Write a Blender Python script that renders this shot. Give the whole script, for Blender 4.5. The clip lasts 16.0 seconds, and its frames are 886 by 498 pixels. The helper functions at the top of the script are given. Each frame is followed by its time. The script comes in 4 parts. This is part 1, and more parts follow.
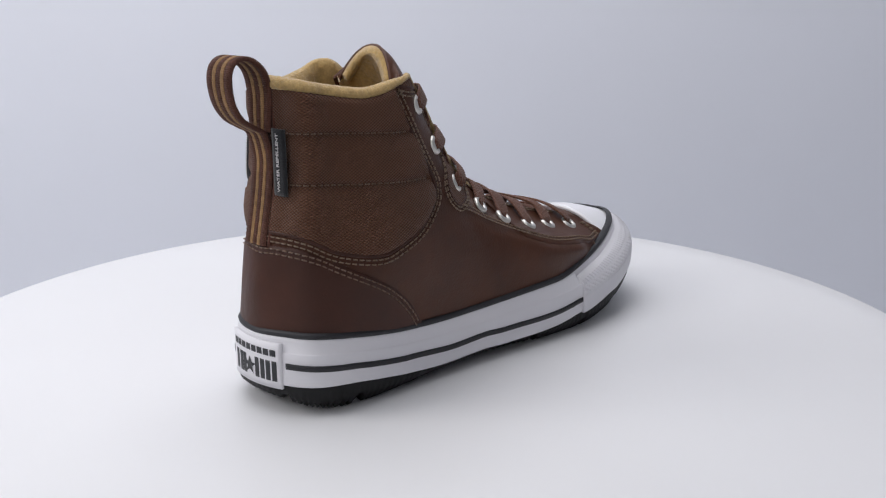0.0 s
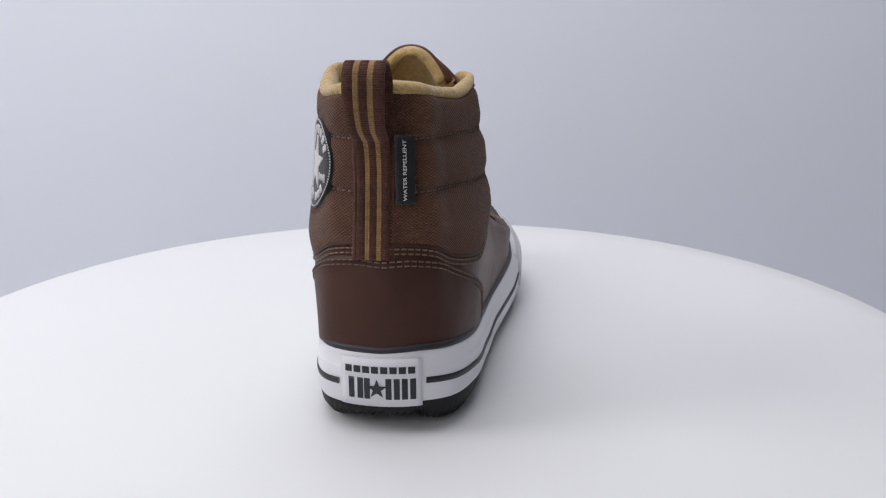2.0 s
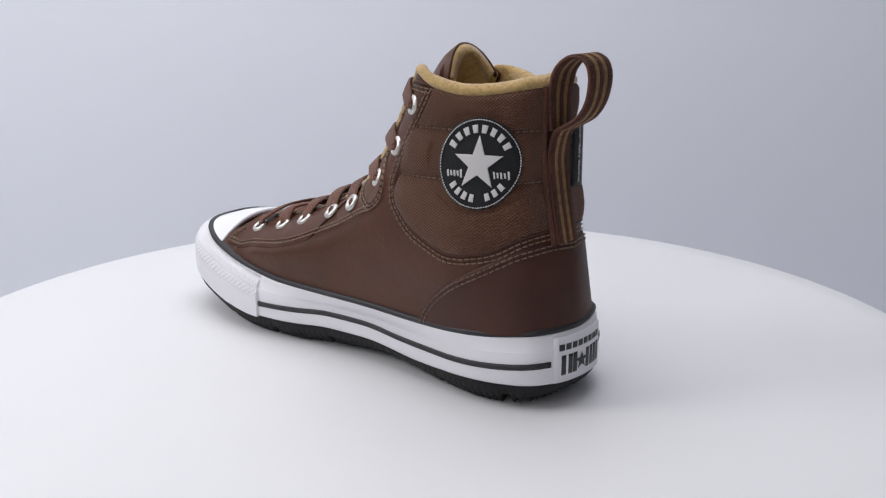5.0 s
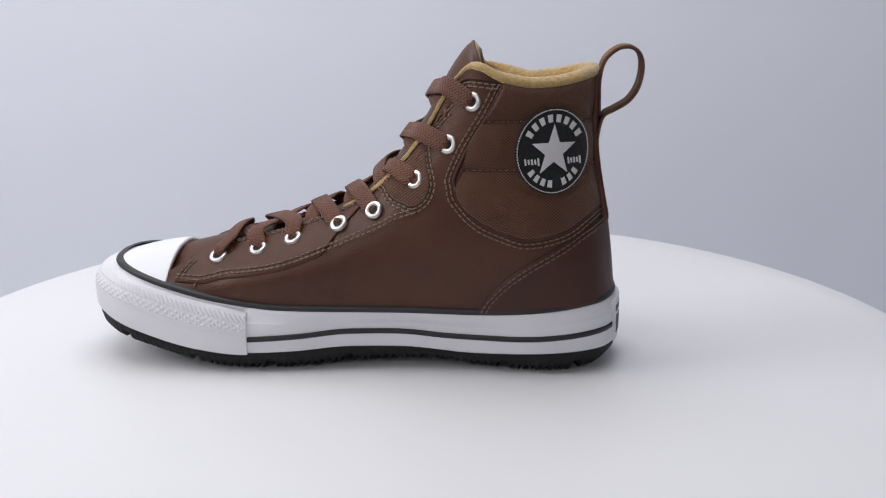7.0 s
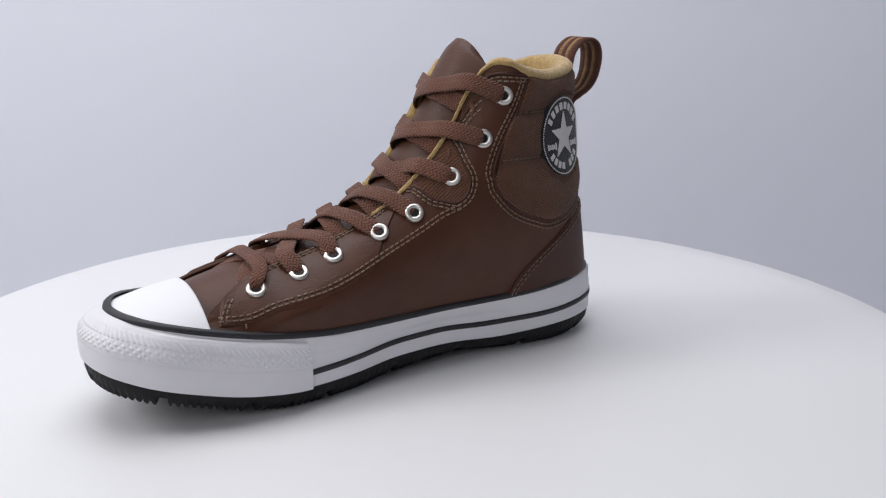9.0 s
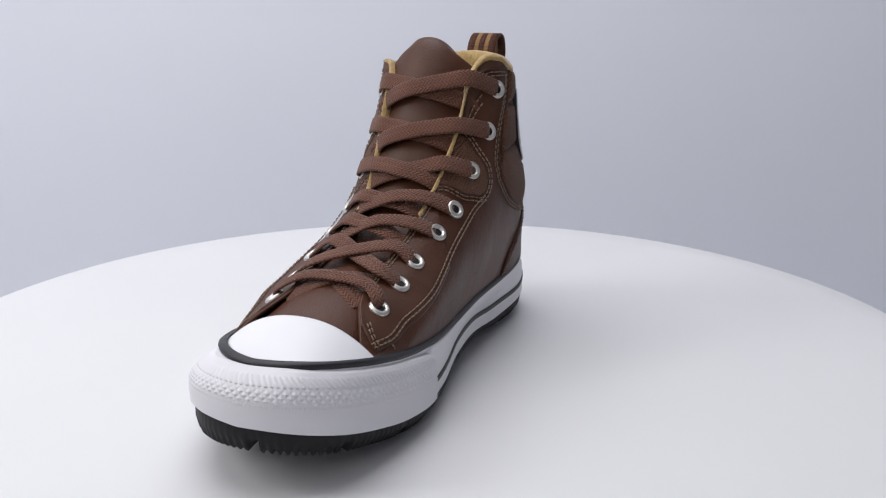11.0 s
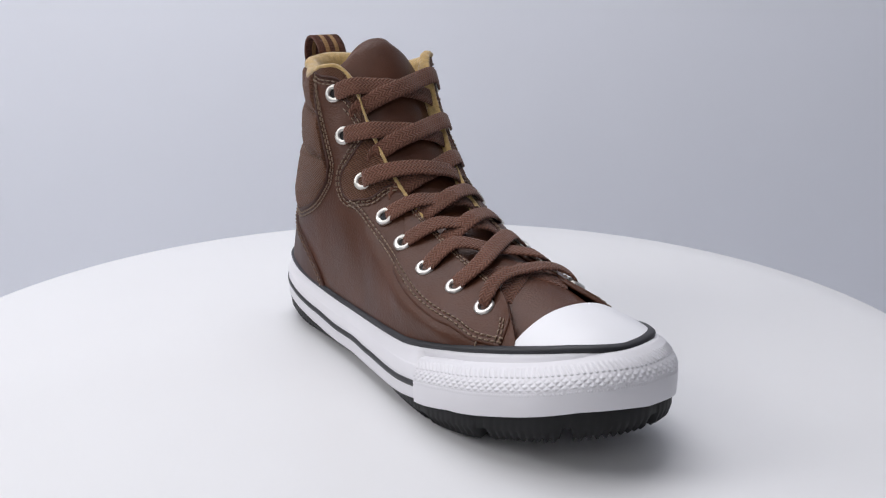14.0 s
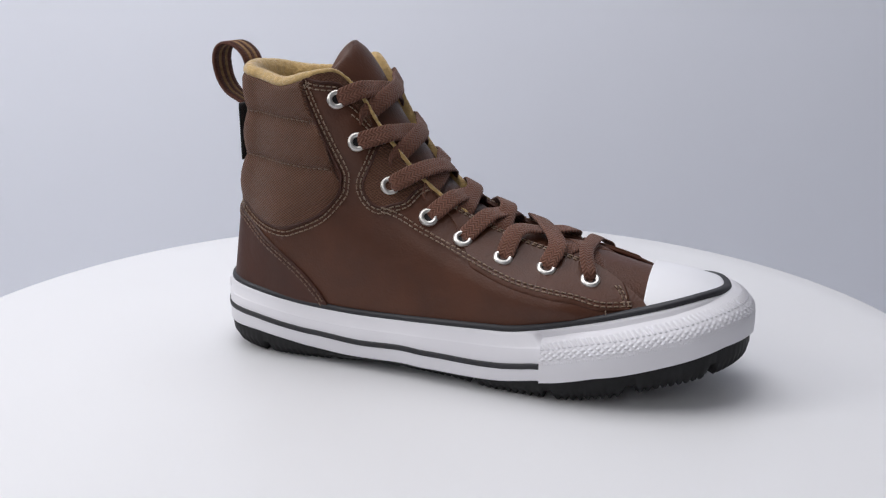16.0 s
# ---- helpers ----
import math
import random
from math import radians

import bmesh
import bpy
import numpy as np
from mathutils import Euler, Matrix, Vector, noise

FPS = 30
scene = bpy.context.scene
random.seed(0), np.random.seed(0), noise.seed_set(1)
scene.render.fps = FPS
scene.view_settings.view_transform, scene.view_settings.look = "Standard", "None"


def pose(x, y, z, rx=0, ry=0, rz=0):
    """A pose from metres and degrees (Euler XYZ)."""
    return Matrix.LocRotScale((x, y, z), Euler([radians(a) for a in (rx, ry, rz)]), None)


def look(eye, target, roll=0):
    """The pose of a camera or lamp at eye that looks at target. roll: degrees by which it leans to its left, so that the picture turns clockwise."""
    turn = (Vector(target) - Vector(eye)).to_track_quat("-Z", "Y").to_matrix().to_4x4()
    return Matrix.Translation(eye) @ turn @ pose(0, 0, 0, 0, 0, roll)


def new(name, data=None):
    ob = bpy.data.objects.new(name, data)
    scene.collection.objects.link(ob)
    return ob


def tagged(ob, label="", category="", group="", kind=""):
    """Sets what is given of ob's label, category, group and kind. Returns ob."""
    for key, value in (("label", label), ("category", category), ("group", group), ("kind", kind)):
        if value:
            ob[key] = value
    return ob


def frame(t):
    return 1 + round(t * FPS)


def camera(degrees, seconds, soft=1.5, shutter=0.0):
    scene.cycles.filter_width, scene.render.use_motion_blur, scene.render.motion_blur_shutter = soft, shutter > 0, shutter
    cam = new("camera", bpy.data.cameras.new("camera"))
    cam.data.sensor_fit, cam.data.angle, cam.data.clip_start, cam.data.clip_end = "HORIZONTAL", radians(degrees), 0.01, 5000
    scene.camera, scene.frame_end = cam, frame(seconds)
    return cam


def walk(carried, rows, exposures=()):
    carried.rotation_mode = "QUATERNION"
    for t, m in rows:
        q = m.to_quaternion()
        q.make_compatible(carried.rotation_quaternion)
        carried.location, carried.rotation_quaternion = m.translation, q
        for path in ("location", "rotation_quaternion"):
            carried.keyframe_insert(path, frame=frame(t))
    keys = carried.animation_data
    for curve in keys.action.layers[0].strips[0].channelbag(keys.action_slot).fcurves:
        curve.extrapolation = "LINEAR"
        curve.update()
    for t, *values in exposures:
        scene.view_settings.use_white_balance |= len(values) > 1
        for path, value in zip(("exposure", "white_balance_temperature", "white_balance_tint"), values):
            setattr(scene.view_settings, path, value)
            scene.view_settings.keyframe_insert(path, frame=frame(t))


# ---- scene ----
# The camera stands still before a turntable; its centre is the origin, its top is z = 0.
U = 0.9145  # shoe drafting units to metres
EYE = Vector((0.0, -0.535, 0.2054))
PITCH, YAW = radians(15.357), radians(1.6515)
AIM = EYE + Vector((math.sin(YAW) * math.cos(PITCH), math.cos(YAW) * math.cos(PITCH), -math.sin(PITCH)))
cam = camera(48.61, 16.0, soft=1.2)
walk(cam, [(0.0, look(EYE, AIM, -0.346)), (16.0, look(EYE, AIM, -0.346))])

# ---- world and studio lights ----
world = bpy.data.worlds.new("studio_world")
scene.world = world
world.use_nodes = True
world.node_tree.nodes["Background"].inputs[0].default_value = (0.80, 0.86, 1.0, 1)
world.node_tree.nodes["Background"].inputs[1].default_value = 0.09
scene.view_settings.exposure = -0.07


def softbox(name, eye, target, sx, sy, watts, colour):
    d = bpy.data.lights.new(name, "AREA")
    d.shape, d.size, d.size_y, d.energy, d.color = "RECTANGLE", sx, sy, watts, colour
    ob = new(name, d)
    ob.matrix_world = look(eye, target)
    return ob


softbox("overhead_softbox", (-0.16, 0.20, 1.25), (-0.02, 0.08, 0), 1.1, 1.0, 12.0, (0.968, 0.965, 1.0))
softbox("side_softbox", (-1.05, -0.12, 0.78), (0, 0, 0.05), 0.5, 0.6, 6.2, (1.0, 0.985, 0.99))
softbox("front_softbox", (-0.55, -1.12, 0.78), (0, 0, 0.08), 0.8, 0.7, 3.2, (1.0, 0.985, 0.99))


# ---- materials ----
def material(name, rough=0.5, metal=0.0, spec=0.5):
    m = bpy.data.materials.new(name)
    m.use_nodes = True
    b = m.node_tree.nodes["Principled BSDF"]
    b.inputs["Roughness"].default_value = rough
    b.inputs["Metallic"].default_value = metal
    b.inputs["Specular IOR Level"].default_value = spec
    return m, m.node_tree, b


def tex(nt, kind, scale, vec=None, **inputs):
    n = nt.nodes.new("ShaderNodeTex" + kind)
    n.inputs["Scale"].default_value = scale
    for k, v in inputs.items():
        n.inputs[k].default_value = v
    if vec is None:
        vec = nt.nodes.new("ShaderNodeTexCoord").outputs["Object"]
    nt.links.new(vec, n.inputs["Vector"])
    return n


def ramp(nt, fac, stops):
    r = nt.nodes.new("ShaderNodeValToRGB")
    nt.links.new(fac, r.inputs[0])
    e = r.color_ramp.elements
    while len(e) < len(stops):
        e.new(0.5)
    for s, (p, c) in zip(e, stops):
        s.position, s.color = p, (*c, 1)
    return r.outputs[0]


def bump(nt, b, height, strength, dist):
    n = nt.nodes.new("ShaderNodeBump")
    n.inputs["Strength"].default_value, n.inputs["Distance"].default_value = strength, dist
    nt.links.new(height, n.inputs["Height"])
    prev = b.inputs["Normal"]
    if prev.is_linked:
        nt.links.new(prev.links[0].from_socket, n.inputs["Normal"])
    nt.links.new(n.outputs[0], prev)


def shade(c, k):
    return tuple(v * k for v in c)


def leather(name, c, rough, grain):
    m, nt, b = material(name, rough, 0, 0.36)
    n = tex(nt, "Noise", 38, Detail=5.0, Roughness=0.6)
    nt.links.new(ramp(nt, n.outputs[0], [(0.3, shade(c, 0.82)), (0.7, shade(c, 1.15))]), b.inputs["Base Color"])
    v = tex(nt, "Voronoi", 900)
    bump(nt, b, v.outputs["Distance"], grain * 0.7, 0.0005)
    c3 = tex(nt, "Noise", 24, Detail=3.0, Distortion=1.2)
    bump(nt, b, c3.outputs[0], 0.18, 0.005)
    w = tex(nt, "Noise", 170, Detail=4.0)
    bump(nt, b, w.outputs[0], 0.08, 0.0012)
    f = nt.nodes.new("ShaderNodeMapRange")
    f.inputs["To Min"].default_value, f.inputs["To Max"].default_value = rough - 0.07, rough + 0.1
    nt.links.new(n.outputs[0], f.inputs[0])
    nt.links.new(f.outputs[0], b.inputs["Roughness"])
    return m


def woven(name, c, scale, rough=0.85, depth=0.0008, sheen=0.25, gap_shade=0.35):
    m, nt, b = material(name, rough, 0, 0.3)
    co = nt.nodes.new("ShaderNodeTexCoord").outputs["Object"]
    n = tex(nt, "Noise", 60, co, Detail=3.0)
    v = tex(nt, "Voronoi", scale, co, Randomness=0.35)
    mx = nt.nodes.new("ShaderNodeMix")
    mx.data_type, mx.blend_type = "RGBA", "MULTIPLY"
    mx.inputs[0].default_value = 1.0
    nt.links.new(ramp(nt, n.outputs[0], [(0.3, shade(c, 0.85)), (0.7, shade(c, 1.12))]), mx.inputs[6])
    # shade in the gaps between threads, multiplied into the colour
    k = 1 - gap_shade
    nt.links.new(ramp(nt, v.outputs["Distance"], [(0.15, (1.1, 1.1, 1.1)), (0.7, (k, k, k))]), mx.inputs[7])
    nt.links.new(mx.outputs[2], b.inputs["Base Color"])
    b.inputs["Sheen Weight"].default_value = sheen
    inv = nt.nodes.new("ShaderNodeMath")
    inv.operation = "SUBTRACT"
    inv.inputs[0].default_value = 1
    nt.links.new(v.outputs["Distance"], inv.inputs[1])
    bump(nt, b, inv.outputs[0], 0.7, depth)
    return m


def math_node(nt, op, a, b=None):
    n = nt.nodes.new("ShaderNodeMath")
    n.operation = op
    for sock, v in zip(n.inputs, (a, b)):
        if v is None:
            continue
        if isinstance(v, (int, float)):
            sock.default_value = v
        else:
            nt.links.new(v, sock)
    return n.outputs[0]


def threaded(name, c, du, dv, chevron=0.0, rough=0.85, depth=0.0005, gap_shade=0.45, sheen=0.15):
    """A weave along the surface's own thread directions; chevron makes a braid. Shade between threads is painted in."""
    m, nt, b = material(name, rough, 0, 0.25)
    at_ = nt.nodes.new("ShaderNodeAttribute")
    at_.attribute_name = "weave"
    sep = nt.nodes.new("ShaderNodeSeparateXYZ")
    nt.links.new(at_.outputs["Vector"], sep.inputs[0])
    u, v = sep.outputs[0], sep.outputs[1]
    tau = 2 * math.pi
    wob = tex(nt, "Noise", 320, Detail=2.0)
    w = math_node(nt, "MULTIPLY", math_node(nt, "SUBTRACT", wob.outputs[0], 0.5), 1.6)
    if chevron:
        zig = math_node(nt, "PINGPONG", math_node(nt, "ADD", v, 0.05), dv)
        ph = math_node(nt, "ADD", math_node(nt, "MULTIPLY", u, tau / du), math_node(nt, "MULTIPLY", zig, tau / du * chevron))
        h = math_node(nt, "SINE", math_node(nt, "ADD", ph, w))
        col = math_node(nt, "COSINE", math_node(nt, "MULTIPLY", v, tau / (2 * dv)))
        h = math_node(nt, "ADD", math_node(nt, "MULTIPLY", h, 0.7), math_node(nt, "MULTIPLY", math_node(nt, "ABSOLUTE", col), 0.3))
    else:
        a = math_node(nt, "SINE", math_node(nt, "ADD", math_node(nt, "MULTIPLY", u, tau / du), w))
        d = math_node(nt, "SINE", math_node(nt, "ADD", math_node(nt, "MULTIPLY", v, tau / dv), w))
        h = math_node(nt, "MULTIPLY", a, d)
    f = math_node(nt, "ADD", math_node(nt, "MULTIPLY", h, 0.5), 0.5)
    n = tex(nt, "Noise", 45, Detail=4.0)
    mx = nt.nodes.new("ShaderNodeMix")
    mx.data_type, mx.blend_type = "RGBA", "MULTIPLY"
    mx.inputs[0].default_value = 1.0
    nt.links.new(ramp(nt, n.outputs[0], [(0.3, shade(c, 0.88)), (0.7, shade(c, 1.12))]), mx.inputs[6])
    # low parts of the weave get their shade from the colour ramp
    k = 1 - gap_shade
    nt.links.new(ramp(nt, f, [(0.05, (k, k, k)), (0.85, (1.12, 1.12, 1.12))]), mx.inputs[7])
    nt.links.new(mx.outputs[2], b.inputs["Base Color"])
    b.inputs["Sheen Weight"].default_value = sheen
    bump(nt, b, f, 0.9, depth)
    return m


def fleece(name, c):
    m, nt, b = material(name, 0.95, 0, 0.2)
    n = tex(nt, "Noise", 420, Detail=6.0, Roughness=0.7)
    g = tex(nt, "Noise", 110, Detail=3.0)
    nt.links.new(ramp(nt, n.outputs[0], [(0.3, shade(c, 0.72)), (0.65, shade(c, 1.15))]), b.inputs["Base Color"])
    b.inputs["Sheen Weight"].default_value = 0.5
    bump(nt, b, n.outputs[0], 0.8, 0.0012)
    bump(nt, b, g.outputs[0], 0.5, 0.003)
    return m


def plain(name, c, rough, vary=0.06, scale=30, relief=0.08, spec=0.5, metal=0.0):
    m, nt, b = material(name, rough, metal, spec)
    n = tex(nt, "Noise", scale, Detail=6.0)
    nt.links.new(ramp(nt, n.outputs[0], [(0.3, shade(c, 1 - vary)), (0.7, shade(c, 1 + vary))]), b.inputs["Base Color"])
    f = tex(nt, "Noise", 1400, Detail=2.0)
    bump(nt, b, f.outputs[0], relief, 0.0003)
    return m


BROWN = (0.074, 0.0243, 0.0104)
LEATHER = leather("brown_leather", BROWN, 0.43, 0.42)
LEATHER_HEEL = leather("smooth_leather_and_edge_shade", (0.056, 0.0185, 0.0105), 0.50, 0.15)
TEXTILE = threaded("brown_canvas", (0.136, 0.058, 0.031), 0.0018, 0.0015, gap_shade=0.50, depth=0.0008)
LACE_M = threaded("brown_braided_lace", (0.150, 0.064, 0.041), 0.0021, 0.0019, 1.1, gap_shade=0.42, depth=0.0006)
WEB_BROWN = woven("brown_webbing", (0.125, 0.050, 0.033), 900, 0.8, 0.0005, 0.05)
WEB_TAN = woven("tan_webbing", (0.32, 0.18, 0.075), 900, 0.8, 0.0005, 0.05)
FLEECE = fleece("tan_fleece", (0.52, 0.35, 0.14))
RUBBER = plain("white_rubber", (0.75, 0.74, 0.775), 0.48, 0.02)
CAP_M = plain("white_toe_cap_rubber", (0.83, 0.83, 0.86), 0.42, 0.015)
BLACK = plain("black_rubber_and_hole_shade", (0.009, 0.009, 0.010), 0.62, 0.2, spec=0.3)
WELT = plain("charcoal_piping", (0.016, 0.016, 0.020), 0.5, 0.15)
METAL = plain("nickel_eyelet", (0.70, 0.68, 0.64), 0.38, 0.05, metal=1.0)
THREAD = woven("brown_thread", (0.25, 0.15, 0.10), 1500, 0.8)
THREAD_TAN = woven("tan_thread", (0.33, 0.225, 0.15), 1500, 0.8)
LABEL_BLACK = woven("black_label", (0.010, 0.011, 0.014), 1600, 0.8, 0.0003)
PRINT = plain("grey_white_print", (0.62, 0.60, 0.60), 0.6, 0.05)
INK = plain("black_print", (0.02, 0.022, 0.026), 0.5, 0.1)
TABLE_M = plain("white_turntable_laminate", (0.755, 0.755, 0.768), 0.42, 0.012, 6, 0.03)
BACKDROP_M = plain("pale_backdrop_paper", (0.86, 0.88, 0.945), 0.9, 0.01, 3, 0.03)
# grey of the unseen walls, chosen for how much fill they bounce
BOUNCE_M = plain("grey_bounce_paint", (0.46, 0.465, 0.48), 0.9, 0.02, 3, 0.03)


# ---- mesh helpers ----
def smooth(me):
    for p in me.polygons:
        p.use_smooth = True


def part(name, bm, mat, parent=None, label="", scale=U, flat=False):
    bm.transform(Matrix.Scale(scale, 4))
    bmesh.ops.recalc_face_normals(bm, faces=bm.faces[:])
    me = bpy.data.meshes.new(name)
    bm.to_mesh(me)
    bm.free()
    if not flat:
        smooth(me)
    me.materials.append(mat)
    ob = new(name, me)
    if parent is not None:
        ob.parent = parent
    if label:
        ob["label"] = label
    if name in ("stitching", "webbing_ribs", "stitch_ring"):
        ob["kind"] = "stuff"
    return ob


def pc(x, xs, ys):
    """Smooth curve through (xs, ys) without overshoot."""
    xs, ys, x = np.asarray(xs, float), np.asarray(ys, float), np.asarray(x, float)
    h = np.diff(xs)
    d = np.diff(ys) / h
    m = np.zeros(len(xs))
    m[0], m[-1] = d[0], d[-1]
    for i in range(1, len(xs) - 1):
        if d[i - 1] * d[i] > 0:
            m[i] = 3 * (h[i - 1] + h[i]) / ((2 * h[i] + h[i - 1]) / d[i - 1] + (h[i] + 2 * h[i - 1]) / d[i])
    i = np.clip(np.searchsorted(xs, x) - 1, 0, len(h) - 1)
    t = np.clip((x - xs[i]) / h[i], 0, 1)
    return (ys[i] * (1 + 2 * t) * (1 - t) ** 2 + m[i] * h[i] * t * (1 - t) ** 2
            + ys[i + 1] * t * t * (3 - 2 * t) + m[i + 1] * h[i] * t * t * (t - 1))


def cr(pts, n, closed=False, before=None):
    """Catmull-Rom curve through pts, n samples; before: the point that would come first."""
    P = np.asarray(pts, float)
    k = len(P)
    if closed:
        Q = np.vstack([P[-1], P, P[0], P[1]])
        t = np.linspace(0, k, n, endpoint=False)
    else:
        Q = np.vstack([2 * P[0] - P[1] if before is None else before, P, 2 * P[-1] - P[-2]])
        t = np.linspace(0, k - 1, n)
    i = np.minimum(t.astype(int), (k if closed else k - 1) - 1)
    f = (t - i)[:, None]
    a, b, c, d = Q[i], Q[i + 1], Q[i + 2], Q[i + 3]
    return 0.5 * (2 * b + (c - a) * f + (2 * a - 5 * b + 4 * c - d) * f ** 2 + (3 * b - a - 3 * c + d) * f ** 3)


def even(P, n, closed=False):
    """n points evenly spaced along a polyline."""
    Q = np.vstack([P, P[:1]]) if closed else P
    L = np.concatenate([[0], np.cumsum(np.linalg.norm(np.diff(Q, axis=0), axis=1))])
    t = np.linspace(0, L[-1], n, endpoint=not closed)
    return np.stack([np.interp(t, L, Q[:, i]) for i in range(Q.shape[1])], 1)


def grid(bm, G, wrap_u=False, wrap_v=False):
    """Quads through an array of points [u][v]."""
    nu, nv = G.shape[:2]
    vs = [[bm.verts.new(G[i, j]) for j in range(nv)] for i in range(nu)]
    for i in range(nu if wrap_u else nu - 1):
        for j in range(nv if wrap_v else nv - 1):
            q = (vs[i][j], vs[(i + 1) % nu][j], vs[(i + 1) % nu][(j + 1) % nv], vs[i][(j + 1) % nv])
            try:
                bm.faces.new(q)
            except ValueError:
                pass
    return vs


def normals(G):
    du, dv = np.gradient(G, axis=0), np.gradient(G, axis=1)
    n = np.cross(du, dv)
    return n / np.maximum(np.linalg.norm(n, axis=2, keepdims=True), 1e-12)


def weave_layer(bm, sheets, uv):
    """Woven surfaces carry their thread directions in metres."""
    lay = bm.verts.layers.float_vector["weave"]
    for vs in sheets:
        for i, row in enumerate(vs):
            for j, v in enumerate(row):
                v[lay] = (uv[i, j, 0] * U, uv[i, j, 1] * U, 0)


def slab(bm, G, N, lo, hi, uv=None):
    """A closed sheet between two offsets of a grid of points along its normals; lo and hi may be arrays."""
    A = G + N * (np.asarray(lo)[..., None] if np.ndim(lo) else lo)
    B = G + N * (np.asarray(hi)[..., None] if np.ndim(hi) else hi)
    if uv is not None:
        bm.verts.layers.float_vector.new("weave")
    a, b = grid(bm, A), grid(bm, B)
    if uv is not None:
        weave_layer(bm, (a, b), uv)
    nu, nv = G.shape[:2]
    ring = [(i, 0) for i in range(nu)] + [(nu - 1, j) for j in range(1, nv)] + [(i, nv - 1) for i in range(nu - 2, -1, -1)] + [(0, j) for j in range(nv - 2, 0, -1)]
    for (i, j), (k, l) in zip(ring, ring[1:] + ring[:1]):
        bm.faces.new((a[i][j], a[k][l], b[k][l], b[i][j]))


def tube(bm, P, r, seg=6):
    """A round cord along points."""
    P = np.asarray(P, float)
    T = np.gradient(P, axis=0)
    T /= np.linalg.norm(T, axis=1, keepdims=True)
    up = np.array([0.13, 0.21, 0.97])
    A = np.cross(T, up)
    A /= np.linalg.norm(A, axis=1, keepdims=True)
    B = np.cross(T, A)
    a = np.linspace(0, 2 * math.pi, seg, endpoint=False)
    G = P[:, None] + r * (np.cos(a)[None, :, None] * A[:, None] + np.sin(a)[None, :, None] * B[:, None])
    vs = grid(bm, G, wrap_v=True)
    bm.faces.new(vs[0])
    bm.faces.new(vs[-1][::-1])


# ---- the studio ----
def studio():
    # backdrop: a paper sweep from wall to floor
    bm = bmesh.new()
    prof = [(0.62, 1.6), (0.62, 0.2), (0.62, -0.2), (0.60, -0.34), (0.52, -0.44), (0.38, -0.50), (0.1, -0.52), (-1.6, -0.52)]
    P = cr(prof, 60)
    xs = np.linspace(-1.6, 1.6, 9)
    grid(bm, np.array([[(x, p[0], p[1]) for p in P] for x in xs]))
    tagged(part("backdrop", bm, BACKDROP_M, None, scale=1.0), "pale grey-blue seamless paper backdrop behind the turntable", "backdrop", kind="structure")
    # unseen walls and ceiling, added to bounce fill light onto the set
    for name, pts in (("wall_left", [(-1.6, -1.6, -0.53), (-1.6, 0.7, -0.53), (-1.6, 0.7, 1.6), (-1.6, -1.6, 1.6)]),
                      ("wall_right", [(1.6, -1.6, -0.53), (1.6, 0.7, -0.53), (1.6, 0.7, 1.6), (1.6, -1.6, 1.6)]),
                      ("wall_behind", [(-1.6, -1.6, -0.53), (1.6, -1.6, -0.53), (1.6, -1.6, 1.6), (-1.6, -1.6, 1.6)]),
                      ("ceiling", [(-1.6, -1.6, 1.6), (1.6, -1.6, 1.6), (1.6, 0.7, 1.6), (-1.6, 0.7, 1.6)])):
        bm = bmesh.new()
        f = bm.faces.new([bm.verts.new(p) for p in pts])
        r = bmesh.ops.extrude_face_region(bm, geom=[f])
        out = {"wall_left": (-.05, 0, 0), "wall_right": (.05, 0, 0), "wall_behind": (0, -.05, 0), "ceiling": (0, 0, .05)}[name]
        for v in r["geom"]:
            if isinstance(v, bmesh.types.BMVert):
                v.co += Vector(out)
        tagged(part(name, bm, BOUNCE_M, None, scale=1.0, flat=True), "unseen grey bounce " + name.split("_")[0], name.split("_")[0], kind="structure")


def turntable():
    """A white round disc with a rounded rim on a drum."""
    root = tagged(new("turntable"), "white round display turntable with a smooth laminate top", "turntable")

    def lathe(name, prof, mat, label=""):
        bm = bmesh.new()
        a = np.linspace(0, 2 * math.pi, 144, endpoint=False)
        P = np.array(prof)
        G = np.stack([np.outer(np.cos(a), P[:, 0]), np.outer(np.sin(a), P[:, 0]), np.tile(P[:, 1], (len(a), 1))], 2)
        grid(bm, G, wrap_u=True)
        bmesh.ops.remove_doubles(bm, verts=bm.verts[:], dist=1e-6)
        return part(name, bm, mat, root, label, scale=1.0)
    lathe("tabletop", [(0, 0), (0.15, 0), (0.28, 0), (0.2995, 0), (0.3012, -0.0006), (0.302, -0.002), (0.302, -0.016), (0.3005, -0.018), (0.0, -0.018)], TABLE_M)
    lathe("base_drum", [(0, -0.018), (0.12, -0.018), (0.12, -0.05), (0.15, -0.06), (0.15, -0.52), (0, -0.52)], TABLE_M)
    return root


# ---- the shoe ----
# sole outline: x, medial half-width, lateral half-width
OUT = [(-0.1245, 0, 0), (-0.1205, 0.0205, -0.0205), (-0.108, 0.0345, -0.0372), (-0.08, 0.0425, -0.0455), (-0.04, 0.0408, -0.0470),
       (0.0, 0.0388, -0.0492), (0.04, 0.0428, -0.0535), (0.08, 0.0496, -0.0585), (0.11, 0.0512, -0.0595), (0.14, 0.0488, -0.0560),
       (0.17, 0.0420, -0.0450), (0.187, 0.0318, -0.0318), (0.1973, 0.0185, -0.0172), (0.2008, 0, 0)]
